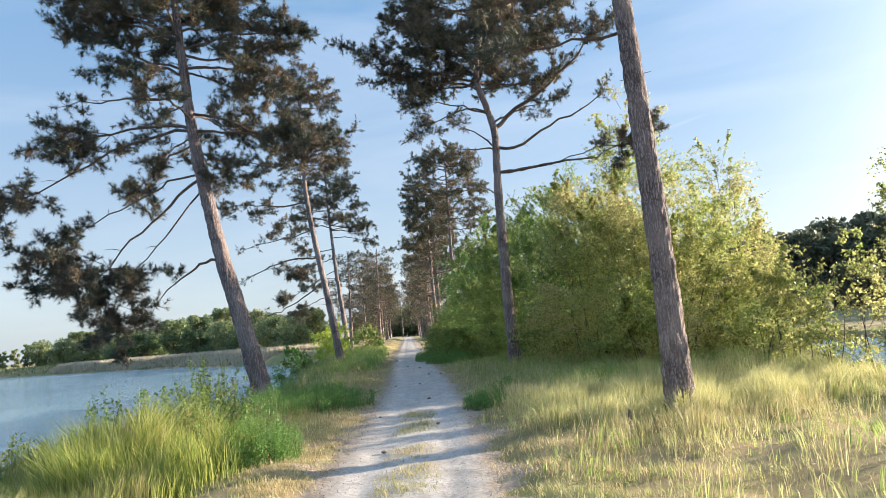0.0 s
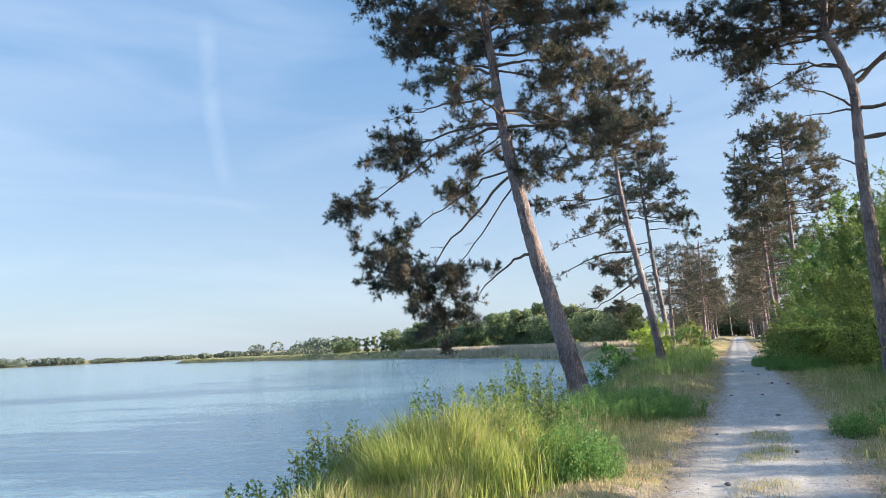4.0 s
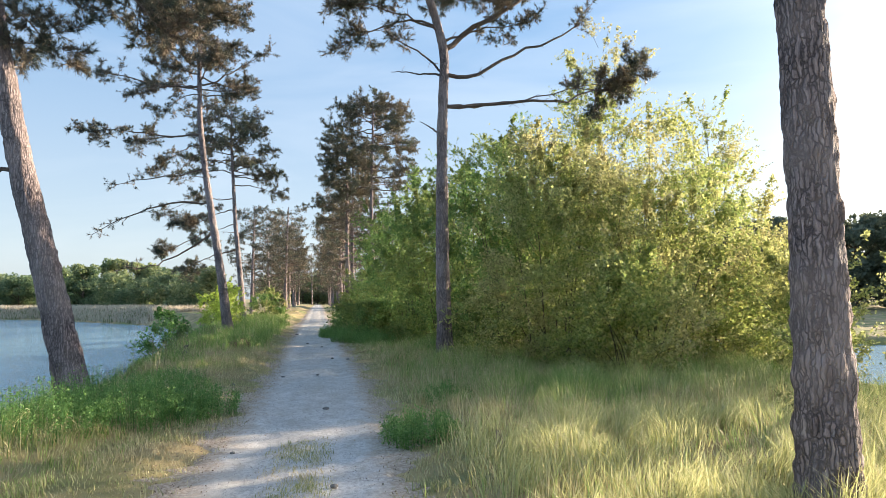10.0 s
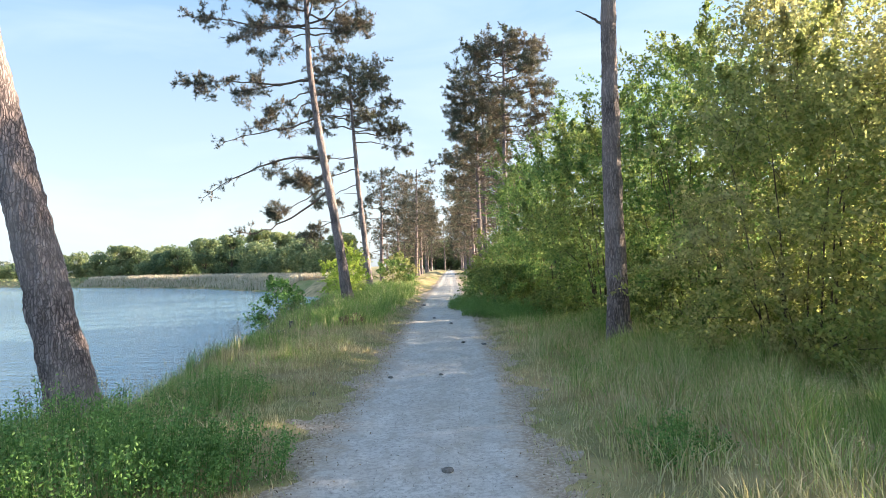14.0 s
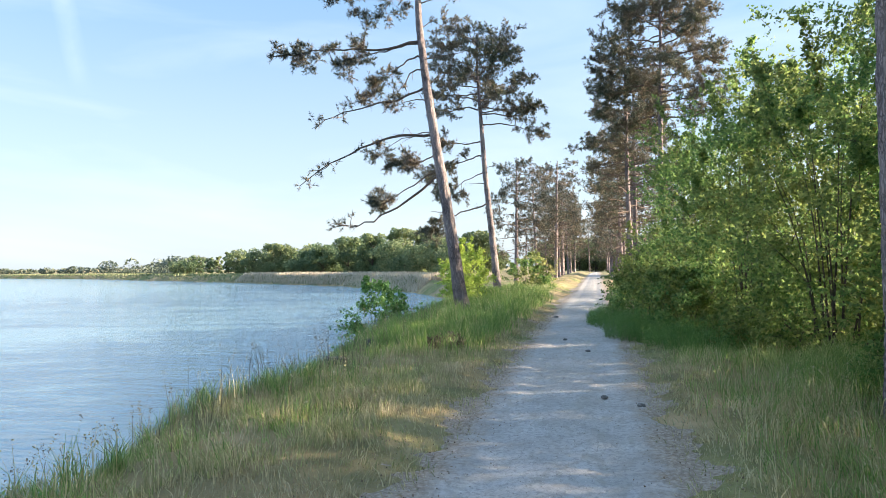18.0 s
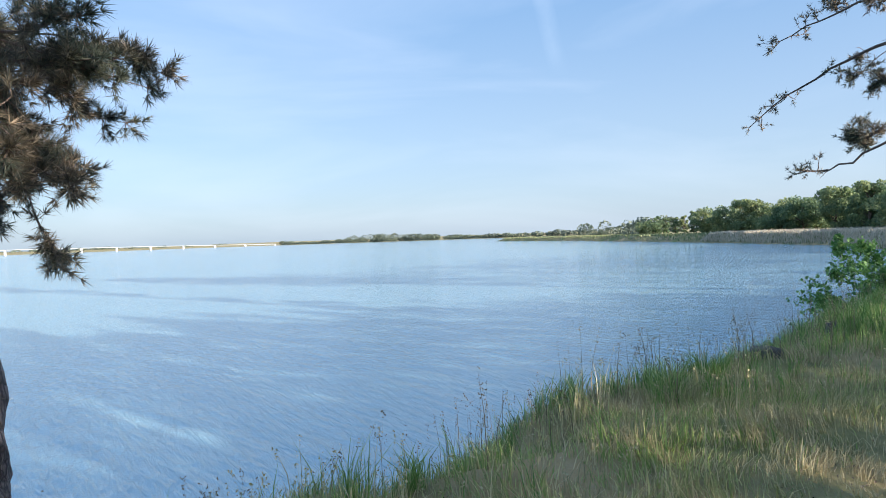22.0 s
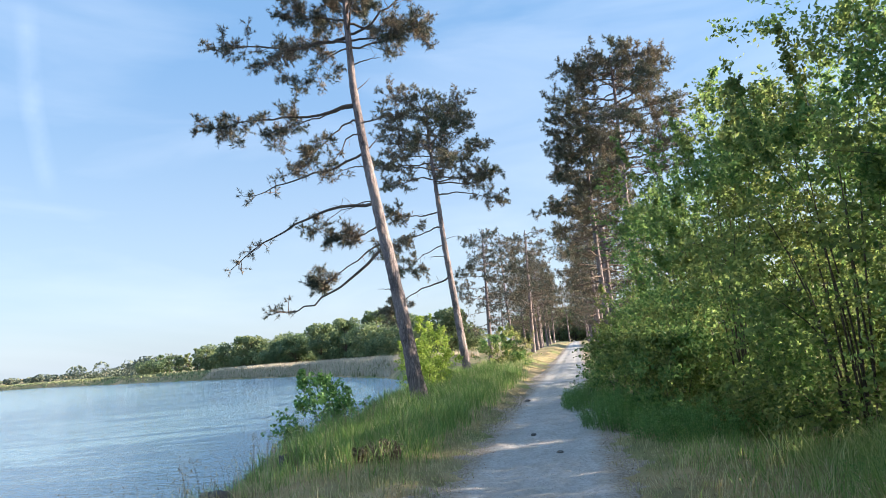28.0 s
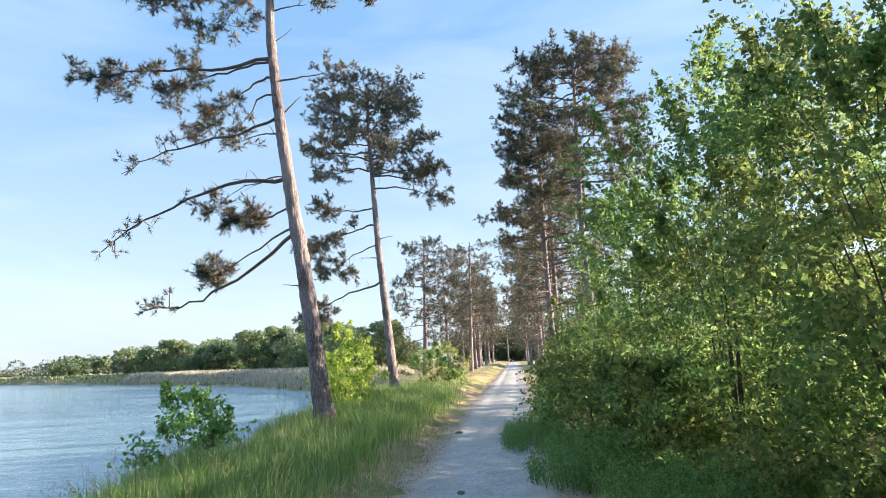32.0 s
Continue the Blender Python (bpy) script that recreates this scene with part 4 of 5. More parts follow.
    wood.append(sticks(c[b] - out[b] * 0.1, c[b] + out[b] * ln[b, None] * 0.9 - np.array([0, 0, 0.12]) * ln[b, None], 0.0045, 0.002))
    v, f = join(wood)
    part("brushwood", mesh_of("brushwood", v, f, TWIG, True), ob, "brown twiggy stems", "stuff")
    pos = pos[pos[:, 2] > 0.03]
    part("foliage", mesh_of("foliage", *leaves(pos, g, size), mat), ob, kind="stuff")
    return ob


BUSHES = [  # x, y, reach x, reach y, height, stems, leaves, 0 yellowish, 1 deep green, 2 back row
    (4.6, 20.6, 1.9, 1.9, 5.4, 28, 44000, 0), (6.7, 19.4, 2.2, 2.0, 5.0, 28, 46000, 0), (10.4, 23.0, 1.6, 1.8, 6.9, 22, 36000, 0), (10.3, 20.6, 1.5, 1.6, 3.0, 20, 26000, 0), (5.4, 17.6, 1.3, 1.2, 2.3, 16, 20000, 0), (9.2, 17.9, 1.1, 1.1, 2.7, 14, 14000, 0), (8.7, 20.4, 1.7, 1.7, 4.6, 22, 34000, 0), (6.4, 22.4, 1.8, 1.6, 5.4, 22, 40000, 0),
    (7.6, 24.2, 1.9, 2.1, 9.2, 26, 50000, 0), (4.6, 25.2, 1.9, 2.0, 6.4, 28, 42000, 1), (3.2, 28.3, 2.0, 2.2, 6.0, 30, 52000, 1), (5.9, 28.5, 2.4, 2.5, 7.2, 28, 52000, 1), (2.3, 32.3, 2.0, 2.2, 5.9, 30, 46000, 1),
    (4.6, 34.5, 2.4, 2.8, 6.6, 26, 48000, 1), (1.7, 37.5, 2.0, 2.6, 5.4, 28, 38000, 1), (2.9, 42.5, 2.2, 3.0, 5.0, 24, 24000, 1), (1.0, 46.0, 1.7, 2.6, 3.0, 18, 14000, 1),
    (0.7, 30.6, 0.9, 1.3, 1.3, 16, 12000, 1), (0.2, 34.2, 0.9, 1.6, 1.5, 16, 12000, 1), (-0.3, 38.6, 0.8, 2.0, 1.6, 14, 10000, 1), (3.6, 24.2, 0.9, 1.2, 1.6, 14, 9000, 1),
    # back row added behind the front bushes, only to keep sun off the path
    (8.3, 28.0, 2.0, 2.2, 6.0, 16, 16000, 2), (7.6, 32.2, 2.0, 2.3, 6.2, 16, 16000, 2), (7.2, 36.8, 2.0, 2.5, 5.6, 16, 16000, 2), (6.0, 41.4, 2.0, 2.5, 5.0, 14, 16000, 2), (4.8, 46.2, 2.0, 2.6, 4.6, 14, 14000, 2), (3.6, 51.5, 1.8, 2.8, 3.8, 12, 12000, 2), (3.0, 57, 1.8, 3.0, 3.6, 12, 12000, 2),
    # two unseen shrubs added out of view on the right, to shade the path
    (13.0, 16.9, 1.3, 1.4, 5.6, 16, 34000, 0), (14.9, 19.1, 1.2, 1.7, 6.0, 14, 36000, 0)]
for i, (x, y, rx, ry, h, ns, nl, deep) in enumerate(BUSHES):
    bush("leafy_bush", "deep green leafy shrub at the path edge or in the added shading row behind" if deep else "yellow-green leafy shrub on the grass verge or added unseen beyond it for shade", (x, y), (rx, ry), h * 1.06, ns // 2, int(nl * 0.9), 100 + i, LEAF_DEEP if deep else LEAF, (0.07, 0.076, 0.12)[deep], "bush", "bushes along the path")


# ---- grass ----
def scatter(n, x0, x1, y0, y1, g, keep, tuft=9):
    """Random places on the ground, gathered in tufts."""
    pick = g.integers(0, max(1, n // tuft), n)
    x, y = g.uniform(x0, x1, max(1, n // tuft))[pick] + g.normal(0, 0.045, n), g.uniform(y0, y1, max(1, n // tuft))[pick] + g.normal(0, 0.045, n)
    k = keep(x, y) > g.uniform(0, 1, n)
    x, y = x[k], y[k]
    return np.stack([x, y, land(x, y) - 0.02], -1)


def patchy(x, y, s, seed):
    return 0.5 + 0.25 * np.sin(s * x + seed) * np.sin(s * 0.8 * y + 2 * seed) + 0.25 * np.sin(s * 2.1 * y - s * 1.3 * x + 3 * seed)


def dry_land(x, y):
    return (land(x, y) > WATER_Z + 0.08) * 1.0


def left_keep(x, y):
    u = path_x(y) - x
    return dry_land(x, y) * step(u, 1.55, 2.6) * (0.3 + 0.7 * patchy(x, y, 0.9, 1)) * np.clip(22 / (y + 4), 0.25, 1)


def stuff(name, label, pts, height, g, mat, category="grass", **kw):
    v, f = blades(pts, height, g, **kw)
    return tagged(new(name, mesh_of(name, v, f, mat)), label, category, kind="stuff")


g = np.random.default_rng(5)
p = scatter(176800, -8.5, -1.6, 3, 60, g, left_keep)
stuff("tall_grass", "long green grass on the lagoon bank", p, g.uniform(0.12, 0.5, len(p)) * (0.45 + 0.75 * patchy(p[:, 0], p[:, 1], 0.9, 1)) * np.where((p[:, 1] < 14) & (p[:, 0] > -3.7), 0.45, np.where((p[:, 1] > 18) & (p[:, 1] < 27) & (p[:, 0] > -4.9), 0.5, 1)), g, GRASS, width=0.0049, lean=0.75)
p = scatter(142800, 0.2, 13, 3, 48, g, lambda x, y: dry_land(x, y) * step(x - path_x(y), 1.0, 2.4) * (0.25 + 0.75 * patchy(x, y, 0.7, 4)) * np.clip(16 / (y + 2), 0.2, 1))
stuff("verge_grass", "mixed green and straw-coloured verge grass", p, g.uniform(0.06, 0.4, len(p)) * (0.3 + 0.9 * patchy(p[:, 0], p[:, 1], 1.1, 6)), g, GRASS, width=0.0046, lean=0.75)
p = scatter(68000, 0.8, 13, 4, 15.5, g, lambda x, y: dry_land(x, y) * step(x - path_x(y), 1.6, 3.0) * step(patchy(x, y, 0.6, 2), 0.35, 0.7))
stuff("dry_grass", "sunlit pale dry grass with seed heads", p, g.uniform(0.08, 0.34, len(p)) * (0.4 + 0.8 * patchy(p[:, 0], p[:, 1], 1.3, 7)), g, STRAW, width=0.0039, lean=0.6)
p = scatter(156400, -5.2, 4.5, 3, 40, g, lambda x, y: dry_land(x, y) * step(np.abs(x - path_x(y)), 0.75, 1.05) * (1 - 0.8 * step(np.abs(x - path_x(y)), 2.0, 3.4)) * np.clip(22 / (y + 2), 0.25, 1), 5)
stuff("short_turf", "short trodden turf with dry stalks at the path edge", p, g.uniform(0.03, 0.14, len(p)), g, TURF, width=0.0039, lean=0.9)



def bank_mound(x, y):
    """Where the near bank's grass stands tallest: 1 in the middle, 0 at the rim."""
    return np.clip(1.15 - np.hypot((x + 3.95) / 1.7, (y - 8.7) / 2.2), 0, 1)


p = scatter(54400, 0.3, 5.5, 8.5, 26, g, lambda x, y: dry_land(x, y) * step(x - path_x(y), 1.2, 2.0) * (0.2 + 0.8 * patchy(x, y, 1.4, 15)) * np.clip(20 / (y + 4), 0.3, 1))
stuff("verge_straw", "pale dry grass on the shaded verge", p, g.uniform(0.08, 0.36, len(p)), g, STRAW, width=0.0046, lean=0.8)
p = scatter(61200, -3.6, 1.6, 6, 36, g, lambda x, y: step(np.abs(x - path_x(y)), 0.85, 1.35) * (1 - step(np.abs(x - path_x(y)), 1.6, 2.0)) * (0.25 + 0.75 * patchy(x, y, 2.3, 17)), 12)
stuff("creeping_turf", "low turf creeping onto the gravel edge", p + np.array([0, 0, 0.03]), g.uniform(0.02, 0.09, len(p)), g, TURF, width=0.0046, lean=1.0)
# paler blades over the verge's sun patch put its brightness into the grass colour
p = scatter(30000, 1.0, 7.5, 9.2, 13.2, g, lambda x, y: dry_land(x, y) * step(x - path_x(y), 1.4, 2.2) * step(patchy(x, y, 0.9, 21), 0.25, 0.6), 16)
stuff("pale_grass_band", "bright pale feathery grass on the sunny verge", p, g.uniform(0.25, 0.55, len(p)), g, PALE_GRASS, width=0.0038, lean=0.9)
p = scatter(34000, 0.2, 5.0, 16, 31, g, lambda x, y: step(x - path_x(y), 1.3, 2.2) * (0.2 + 0.8 * patchy(x, y, 1.2, 19)))
stuff("verge_green", "soft green grass between path and bushes", p, g.uniform(0.1, 0.36, len(p)), g, FRESH, width=0.004, lean=0.8)
p = scatter(42000, -6.4, -2.3, 5.0, 11.0, g, lambda x, y: dry_land(x, y) * step(path_x(y) - x, 1.9, 2.6) * step(bank_mound(x, y), 0.05, 0.45), 14)
stuff("bank_grass", "tall sunlit yellow-green grass on the bank", p, g.uniform(0.3, 1.05, len(p)) * (0.35 + 0.75 * bank_mound(p[:, 0], p[:, 1])), g, BANK_GRASS, width=0.0055, lean=0.7)


def seed_stalks(n, seed, x0, x1, y0, y1, keep, h, mat, name, label):
    """Thin stalks that carry small drooping seed heads."""
    g = np.random.default_rng(seed)
    p = scatter(n, x0, x1, y0, y1, g, keep, 2)
    hh = g.uniform(0.75, 1.15, len(p)) * h
    v, f = blades(p, hh, np.random.default_rng(seed + 1), width=0.003, lean=0.3)
    tip = v.reshape(-1, 5, 3)[:, 4]
    k = np.repeat(np.arange(len(p)), 9)
    q = tip[k] - (tip[k] - p[k]) * g.uniform(0, 0.2, len(k))[:, None] + g.normal(0, 0.008, (len(k), 3))
    lv, lf = leaves(q, g, 0.017)
    return tagged(new(name, mesh_of(name, np.concatenate([v, lv]), np.concatenate([f, lf + len(v)]), mat)), label, "grass", kind="stuff")


seed_stalks(900, 31, -6.6, -4.2, 12, 34, lambda x, y: dry_land(x, y) * (x < shore_x(y) + 1.9), 0.75, SEED, "seeding_grass", "thin seeding grass stalks along the bank edge")
seed_stalks(2600, 35, -6.4, -2.4, 11, 44, lambda x, y: dry_land(x, y) * step(path_x(y) - x, 1.7, 2.6) * (0.3 + 0.7 * patchy(x, y, 0.9, 2)), 0.55, STRAW, "seeding_bank_grass", "pale seeding grass stalks on the bank top")
seed_stalks(4200, 33, 0.8, 9, 5, 24, lambda x, y: dry_land(x, y) * step(x - path_x(y), 1.5, 2.6) * step(patchy(x, y, 0.8, 5), 0.2, 0.6), 0.5, STRAW, "seeding_straw", "pale seeding grass stalks on the sunny verge")

p = scatter(71400, 1.2, 10.5, 12.0, 27, g, lambda x, y: dry_land(x, y) * step(y, 12, 15.5) * step(x - path_x(y), 2.2, 3.8) * (0.15 + 0.85 * step(patchy(x, y, 0.55, 8), 0.3, 0.7)))
stuff("meadow_grass", "tall soft green meadow grass before the bushes", p, g.uniform(0.22, 0.6, len(p)), g, GRASS, width=0.0046, lean=0.8)
p = scatter(81600, -9.5, -2.6, 25, 46, g, lambda x, y: dry_land(x, y) * step(y, 25, 30) * step(path_x(y) - x, 1.35, 2.2) * (0.35 + 0.65 * patchy(x, y, 0.8, 9)))
stuff("lush_grass", "lush long green grass between path and lagoon", p, g.uniform(0.25, 0.6, len(p)), g, FRESH, width=0.0066, lean=0.75)
p = scatter(30000, -1.1, 0.1, 3, 13.5, g, lambda x, y: (1 - step(np.abs(x - path_x(y)), 0.1, 0.42)) * step(patchy(x, y, 1.7, 2), 0.3, 0.7))
p[:, 2] = path_height(p[:, 0] - path_x(p[:, 1]), p[:, 1]) - 0.004
stuff("path_turf", "sparse turf along the middle of the path", p, g.uniform(0.015, 0.07, len(p)), g, TURF, width=0.0032, lean=1.0)

p = scatter(64600, -6.3, -1.9, 12, 30, g, lambda x, y: dry_land(x, y) * step(path_x(y) - x, 1.2, 2.0) * (0.25 + 0.75 * patchy(x, y, 1.5, 11)))
stuff("bank_turf", "brownish mixed turf on the bank top", p, g.uniform(0.06, 0.26, len(p)), g, TURF, width=0.0039, lean=0.9)

p = scatter(26000, -6.4, -3.2, 10.5, 32, g, lambda x, y: dry_land(x, y) * step(path_x(y) - x, 2.3, 3.6) * step(patchy(x, y, 1.9, 13), 0.42, 0.7), 45)
stuff("fresh_tufts", "fresh bright green grass tufts along the bank edge", p, g.uniform(0.15, 0.5, len(p)), g, FRESH, width=0.004, lean=0.8)

p = scatter(16000, -6.2, -2.5, 5.0, 9.6, g, lambda x, y: dry_land(x, y) * step(path_x(y) - x, 2.3, 3.0) * step(patchy(x, y, 1.3, 5), 0.3, 0.6))
stuff("bank_straw", "pale sunlit grass stems on the bank", p, g.uniform(0.4, 1.0, len(p)) * (0.35 + 0.75 * bank_mound(p[:, 0], p[:, 1])), g, STRAW, width=0.0026, lean=0.5)


# ---- herbs, saplings and clutter by the path ----
def herb(label, at, reach, height, n, seed, mat=HERB, size=0.03, name="leafy_herb", group="herbs by the path"):
    """A clump of upright stalks set with small leaves."""
    g = np.random.default_rng(seed)
    ob = thing(name, label, "herb", (at[0], at[1], float(land(at[0], at[1])) - 0.03), group)
    wood, pos = [], []
    for k in range(n):
        a, r = g.uniform(0, 2 * np.pi), g.uniform(0, 1) ** 0.55
        b = np.array([math.cos(a) * reach[0] * r, math.sin(a) * reach[1] * r, 0])
        h = height * g.uniform(0.6, 1.1) * (1 - 0.45 * r * r)
        top = b + np.array([math.cos(a) * 0.22 * h * r, math.sin(a) * 0.22 * h * r, h]) + g.normal(0, 0.05 * h, 3)
        p = smooth_line([b, b * 0.55 + top * 0.45 + np.array([0, 0, 0.06 * h]), top], 6)
        wood.append(tube(p, np.linspace(0.005, 0.002, 6), 3))
        m = int(24 + 55 * h)
        t = g.uniform(0.15, 1.0, m)
        q = np.stack([np.interp(t, np.linspace(0, 1, 6), p[:, c]) for c in range(3)], -1)
        pos.append(q + g.normal(0, 0.05, (m, 3)) * (1.1 - 0.6 * t)[:, None])
    v, f = join(wood)
    part("stalk_wood", mesh_of("stalk_wood", v, f, mat, True), ob, kind="stuff")
    part("foliage", mesh_of("foliage", *leaves(np.concatenate(pos), g, size), mat), ob, kind="stuff")
    return ob


HERBS = [((-2.75, 14.6), (0.75, 0.9), 0.75, 120, "lush green nettle clump beside the path"), ((-2.2, 15.2), (0.5, 0.6), 0.6, 60, "lush green herb clump at the path edge"), ((-3.7, 13.6), (0.8, 0.9), 0.7, 90, "green nettles on the bank top"),
         ((-3.6, 15.4), (0.7, 0.8), 0.8, 90, "green nettles at the foot of the leaning pine"), ((0.72, 12.9), (0.42, 0.45), 0.5, 70, "round green herb clump on the verge"), ((1.4, 15.6), (0.4, 0.5), 0.45, 40, "small green herb clump in dry grass"),
         ((-3.7, 9.6), (0.8, 1.0), 1.3, 130, "tall sunlit weeds on the lagoon bank"), ((-2.5, 8.9), (0.5, 0.55), 0.85, 110, "green herb clump beside the path"), ((-4.6, 10.0), (0.8, 1.0), 1.3, 130, "tall weeds on the lagoon bank"), ((-4.0, 11.2), (0.6, 0.8), 1.45, 110, "dark-leaved tall weeds near the water"),
         ((-5.4, 8.4), (0.55, 0.9), 0.95, 110, "dark-leaved tall weeds at the water's edge"), ((-5.0, 6.9), (0.7, 0.8), 0.9, 90, "tall weeds on the lagoon bank"), ((-0.1, 30.2), (0.8, 1.1), 0.8, 170, "dark green herbs at the foot of the bushes"), ((-0.9, 33.6), (0.6, 1.4), 0.75, 140, "dark green herbs along the path edge"), ((0.9, 28.4), (1.0, 0.9), 0.7, 170, "dark green herbs at the foot of the bushes"),
         ((-3.2, 17.4), (0.6, 0.9), 0.5, 60, "green herbs on the bank top"), ((2.6, 24.6), (0.8, 1.2), 0.5, 60, "green herbs at the foot of the bushes")]
for i, (at, reach, h, n, label) in enumerate(HERBS):
    weed = "weeds" in label
    herb(label, at, reach, h * (0.9 if weed else 0.85), n // 2 if weed else int(n * 1.7), 300 + i, LEAF_DEEP if weed else HERB, 0.046 if weed else 0.027)

bush("sapling", "young green alder sapling at the water's edge", (-7.65, 33.4), (1.0, 0.85), 2.1, 12, 6500, 401, HERB, 0.1, "sapling", "", 0.6, 0.0, 8)
bush("sapling", "yellow-green young shrub behind the leaning pine", (-6.5, 39.5), (0.75, 1.0), 2.3, 8, 7000, 402, SPRING_LEAF, 0.085, "sapling", "shrubs under the pines")
bush("sapling", "yellow-green young shrub under the pines", (-7.6, 43.5), (1.2, 1.1), 2.0, 8, 7000, 403, SPRING_LEAF, 0.085, "sapling", "shrubs under the pines")
bush("sapling", "low green shrub under the pines", (-6.2, 52), (1.2, 2.0), 1.9, 8, 5000, 404, LEAF_DEEP, 0.11, "sapling", "shrubs under the pines")
bush("sapling", "low green shrub under the pines", (-7.0, 60), (1.2, 2.5), 2.2, 8, 5000, 405, LEAF, 0.11, "sapling", "shrubs under the pines")
bush("sapling", "slim sunlit sapling on the grassy slope", (7.3, 12.7), (0.4, 0.45), 2.3, 5, 1500, 406, LEAF, 0.075, "sapling", "saplings on the slope", 0.6, 0.1)
bush("sapling", "slim sunlit sapling on the grassy slope", (8.4, 13.2), (0.5, 0.45), 2.6, 5, 1800, 407, LEAF, 0.075, "sapling", "saplings on the slope", 0.6, 0.1)
bush("sapling", "low leafy sapling on the grassy slope", (6.6, 13.9), (0.6, 0.6), 1.3, 5, 1800, 408, LEAF, 0.075, "sapling", "saplings on the slope", 0.6)


def stump(at, r, h, seed, mat=TIMBER, name="mooring_post", label="short weathered grey timber stump on the bank edge", group="stumps on the bank", at_z=None):
    g = np.random.default_rng(seed)
    n = 14
    a = np.linspace(0, 2 * np.pi, n, endpoint=False)
    rad = r * (1 + g.normal(0, 0.09, n))
    rings = [np.stack([np.cos(a) * rad * k, np.sin(a) * rad * k, np.full(n, z) + (g.normal(0, 0.02, n) if z > 0 else 0)], -1) for k, z in ((1.2, -0.4), (1.05, 0.1), (1.0, h * 0.7), (0.96, h), (0.8, h + 0.012))]
    v = np.concatenate(rings + [np.array([[0, 0, h + 0.005]])])
    q = [(i * n + j, i * n + (j + 1) % n, (i + 1) * n + (j + 1) % n, (i + 1) * n + j) for i in range(4) for j in range(n)]
    t = [(4 * n + j, 4 * n + (j + 1) % n, 5 * n) for j in range(n)]
    ob = new(name, mesh_of(name, v, [np.array(q), np.array(t)], mat))
    ob.location = (at[0], at[1], float(land(at[0], at[1])) if at_z is None else at_z)
    return tagged(ob, label, "post", group)


herb("dead brown fern tuft in the bank grass", (-3.75, 27.2), (0.35, 0.3), 0.4, 40, 390, SEED, 0.05, "dead_fern")
stump((-4.95, 24.9), 0.18, 0.5, 1, at_z=-0.35)
stump((-5.4, 27.4), 0.08, 0.5, 2, at_z=-0.35)

stump((-4.25, 12.9), 0.17, 0.4, 3, SAWN, "tree_stump", "pale sawn tree stump in the bank grass", "")
stump((1.44, 12.0), 0.035, 0.22, 4, SAWN, "wooden_stake", "short pale wooden stake in dry grass", "stakes in the grass")
stump((2.46, 9.3), 0.035, 0.22, 5, TIMBER, "wooden_stake", "short grey wooden stake in dry grass", "stakes in the grass")


def stone(at, r, seed):
    g = np.random.default_rng(seed)
    bm = bmesh.new()
    bmesh.ops.create_icosphere(bm, subdivisions=2, radius=r)
    for v in bm.verts:
        v.co *= 1 + 0.25 * noise.noise(v.co * 2.2 / r + Vector((seed, 0, 0)))
        v.co.z *= 0.55
    me = bpy.data.meshes.new("stone")
    bm.to_mesh(me)
    bm.free()
    me.materials.append(STONE)
    ob = new("stone", me)
    ob.location = (at[0], at[1], 0.02 + r * 0.1)
    return tagged(ob, "small loose dark stone on the gravel path", "stone", "stones on the path")


for i, (x, y, r) in enumerate([(-0.44, 15.2, 0.05), (-0.62, 23.3, 0.045), (-0.2, 22.9, 0.05), (-1.5, 19.3, 0.04), (-0.8, 19.5, 0.035), (-2.3, 18.2, 0.05), (-1.1, 27.5, 0.05), (-1.7, 29.3, 0.05), (-0.9, 9.0, 0.04), (-0.2, 11.2, 0.035), (-1.3, 12.6, 0.03), (-2.6, 35.4, 0.08)]):
    stone((x, y), r, i)

# loose grit on the path
n = 13000
u, y = rng.normal(0, 0.5, n), rng.uniform(4, 42, n)
pts = np.stack([u + path_x(y), y, path_height(u, y) + 0.002], -1)
m = turned(n, rng)
s = rng.uniform(0.003, 0.009, n)[:, None, None] * np.where(rng.uniform(size=n) < 0.02, 1.7, 1)[:, None, None]
tet = np.array([[1, 1, 1], [1, -1, -1], [-1, 1, -1], [-1, -1, 1]]) * 0.6
v = (np.einsum("nij,kj->nki", m, tet) * s + pts[:, None]).reshape(-1, 3)
k = np.arange(n)[:, None] * 4
tagged(new("path_grit", mesh_of("path_grit", v, np.concatenate([k + [0, 1, 2], k + [0, 3, 1], k + [0, 2, 3], k + [1, 3, 2]]), GRIT)), "loose pale grit on the path", "gravel", kind="stuff")


# dead needles, leaves and bark crumbs along both edges
n = 15000
u, y = rng.choice([-1, 1], n, p=[0.7, 0.3]) * rng.normal(1.25, 0.28, n), rng.uniform(4, 40, n)
x = u + path_x(y)
flakes = np.stack([x, y, np.maximum(path_height(u, y), land(x, y)) + 0.005], -1)
tagged(new("leaf_litter", mesh_of("leaf_litter", *leaves(flakes, rng, 0.019), LITTER)), "brown dead leaves and bark crumbs along the path edges", "litter", kind="stuff")


# ---- reeds and far woods ----
def reed_bed(n, seed, y0, y1, deep, h, mat, name, label, width=0.05):
    g = np.random.default_rng(seed)
    y = g.uniform(y0, y1, n)
    x = shore_x(y) + g.uniform(-0.5, deep, n)
    p = np.stack([x, y, np.maximum(land(x, y), WATER_Z) - 0.05], -1)
    stuff(name, label, p, g.uniform(0.7, 1.1, n) * h, g, mat, "reeds", width=width, lean=0.4)


reed_bed(42000, 61, 80, 130, 9, 0.85, REED, "reed_bed", "pale straw-coloured reed bed along the far shore", 0.032)
reed_bed(3500, 62, 82, 128, 1.5, 0.6, REED_GREEN, "reed_fringe", "green reed fringe at the waterline")
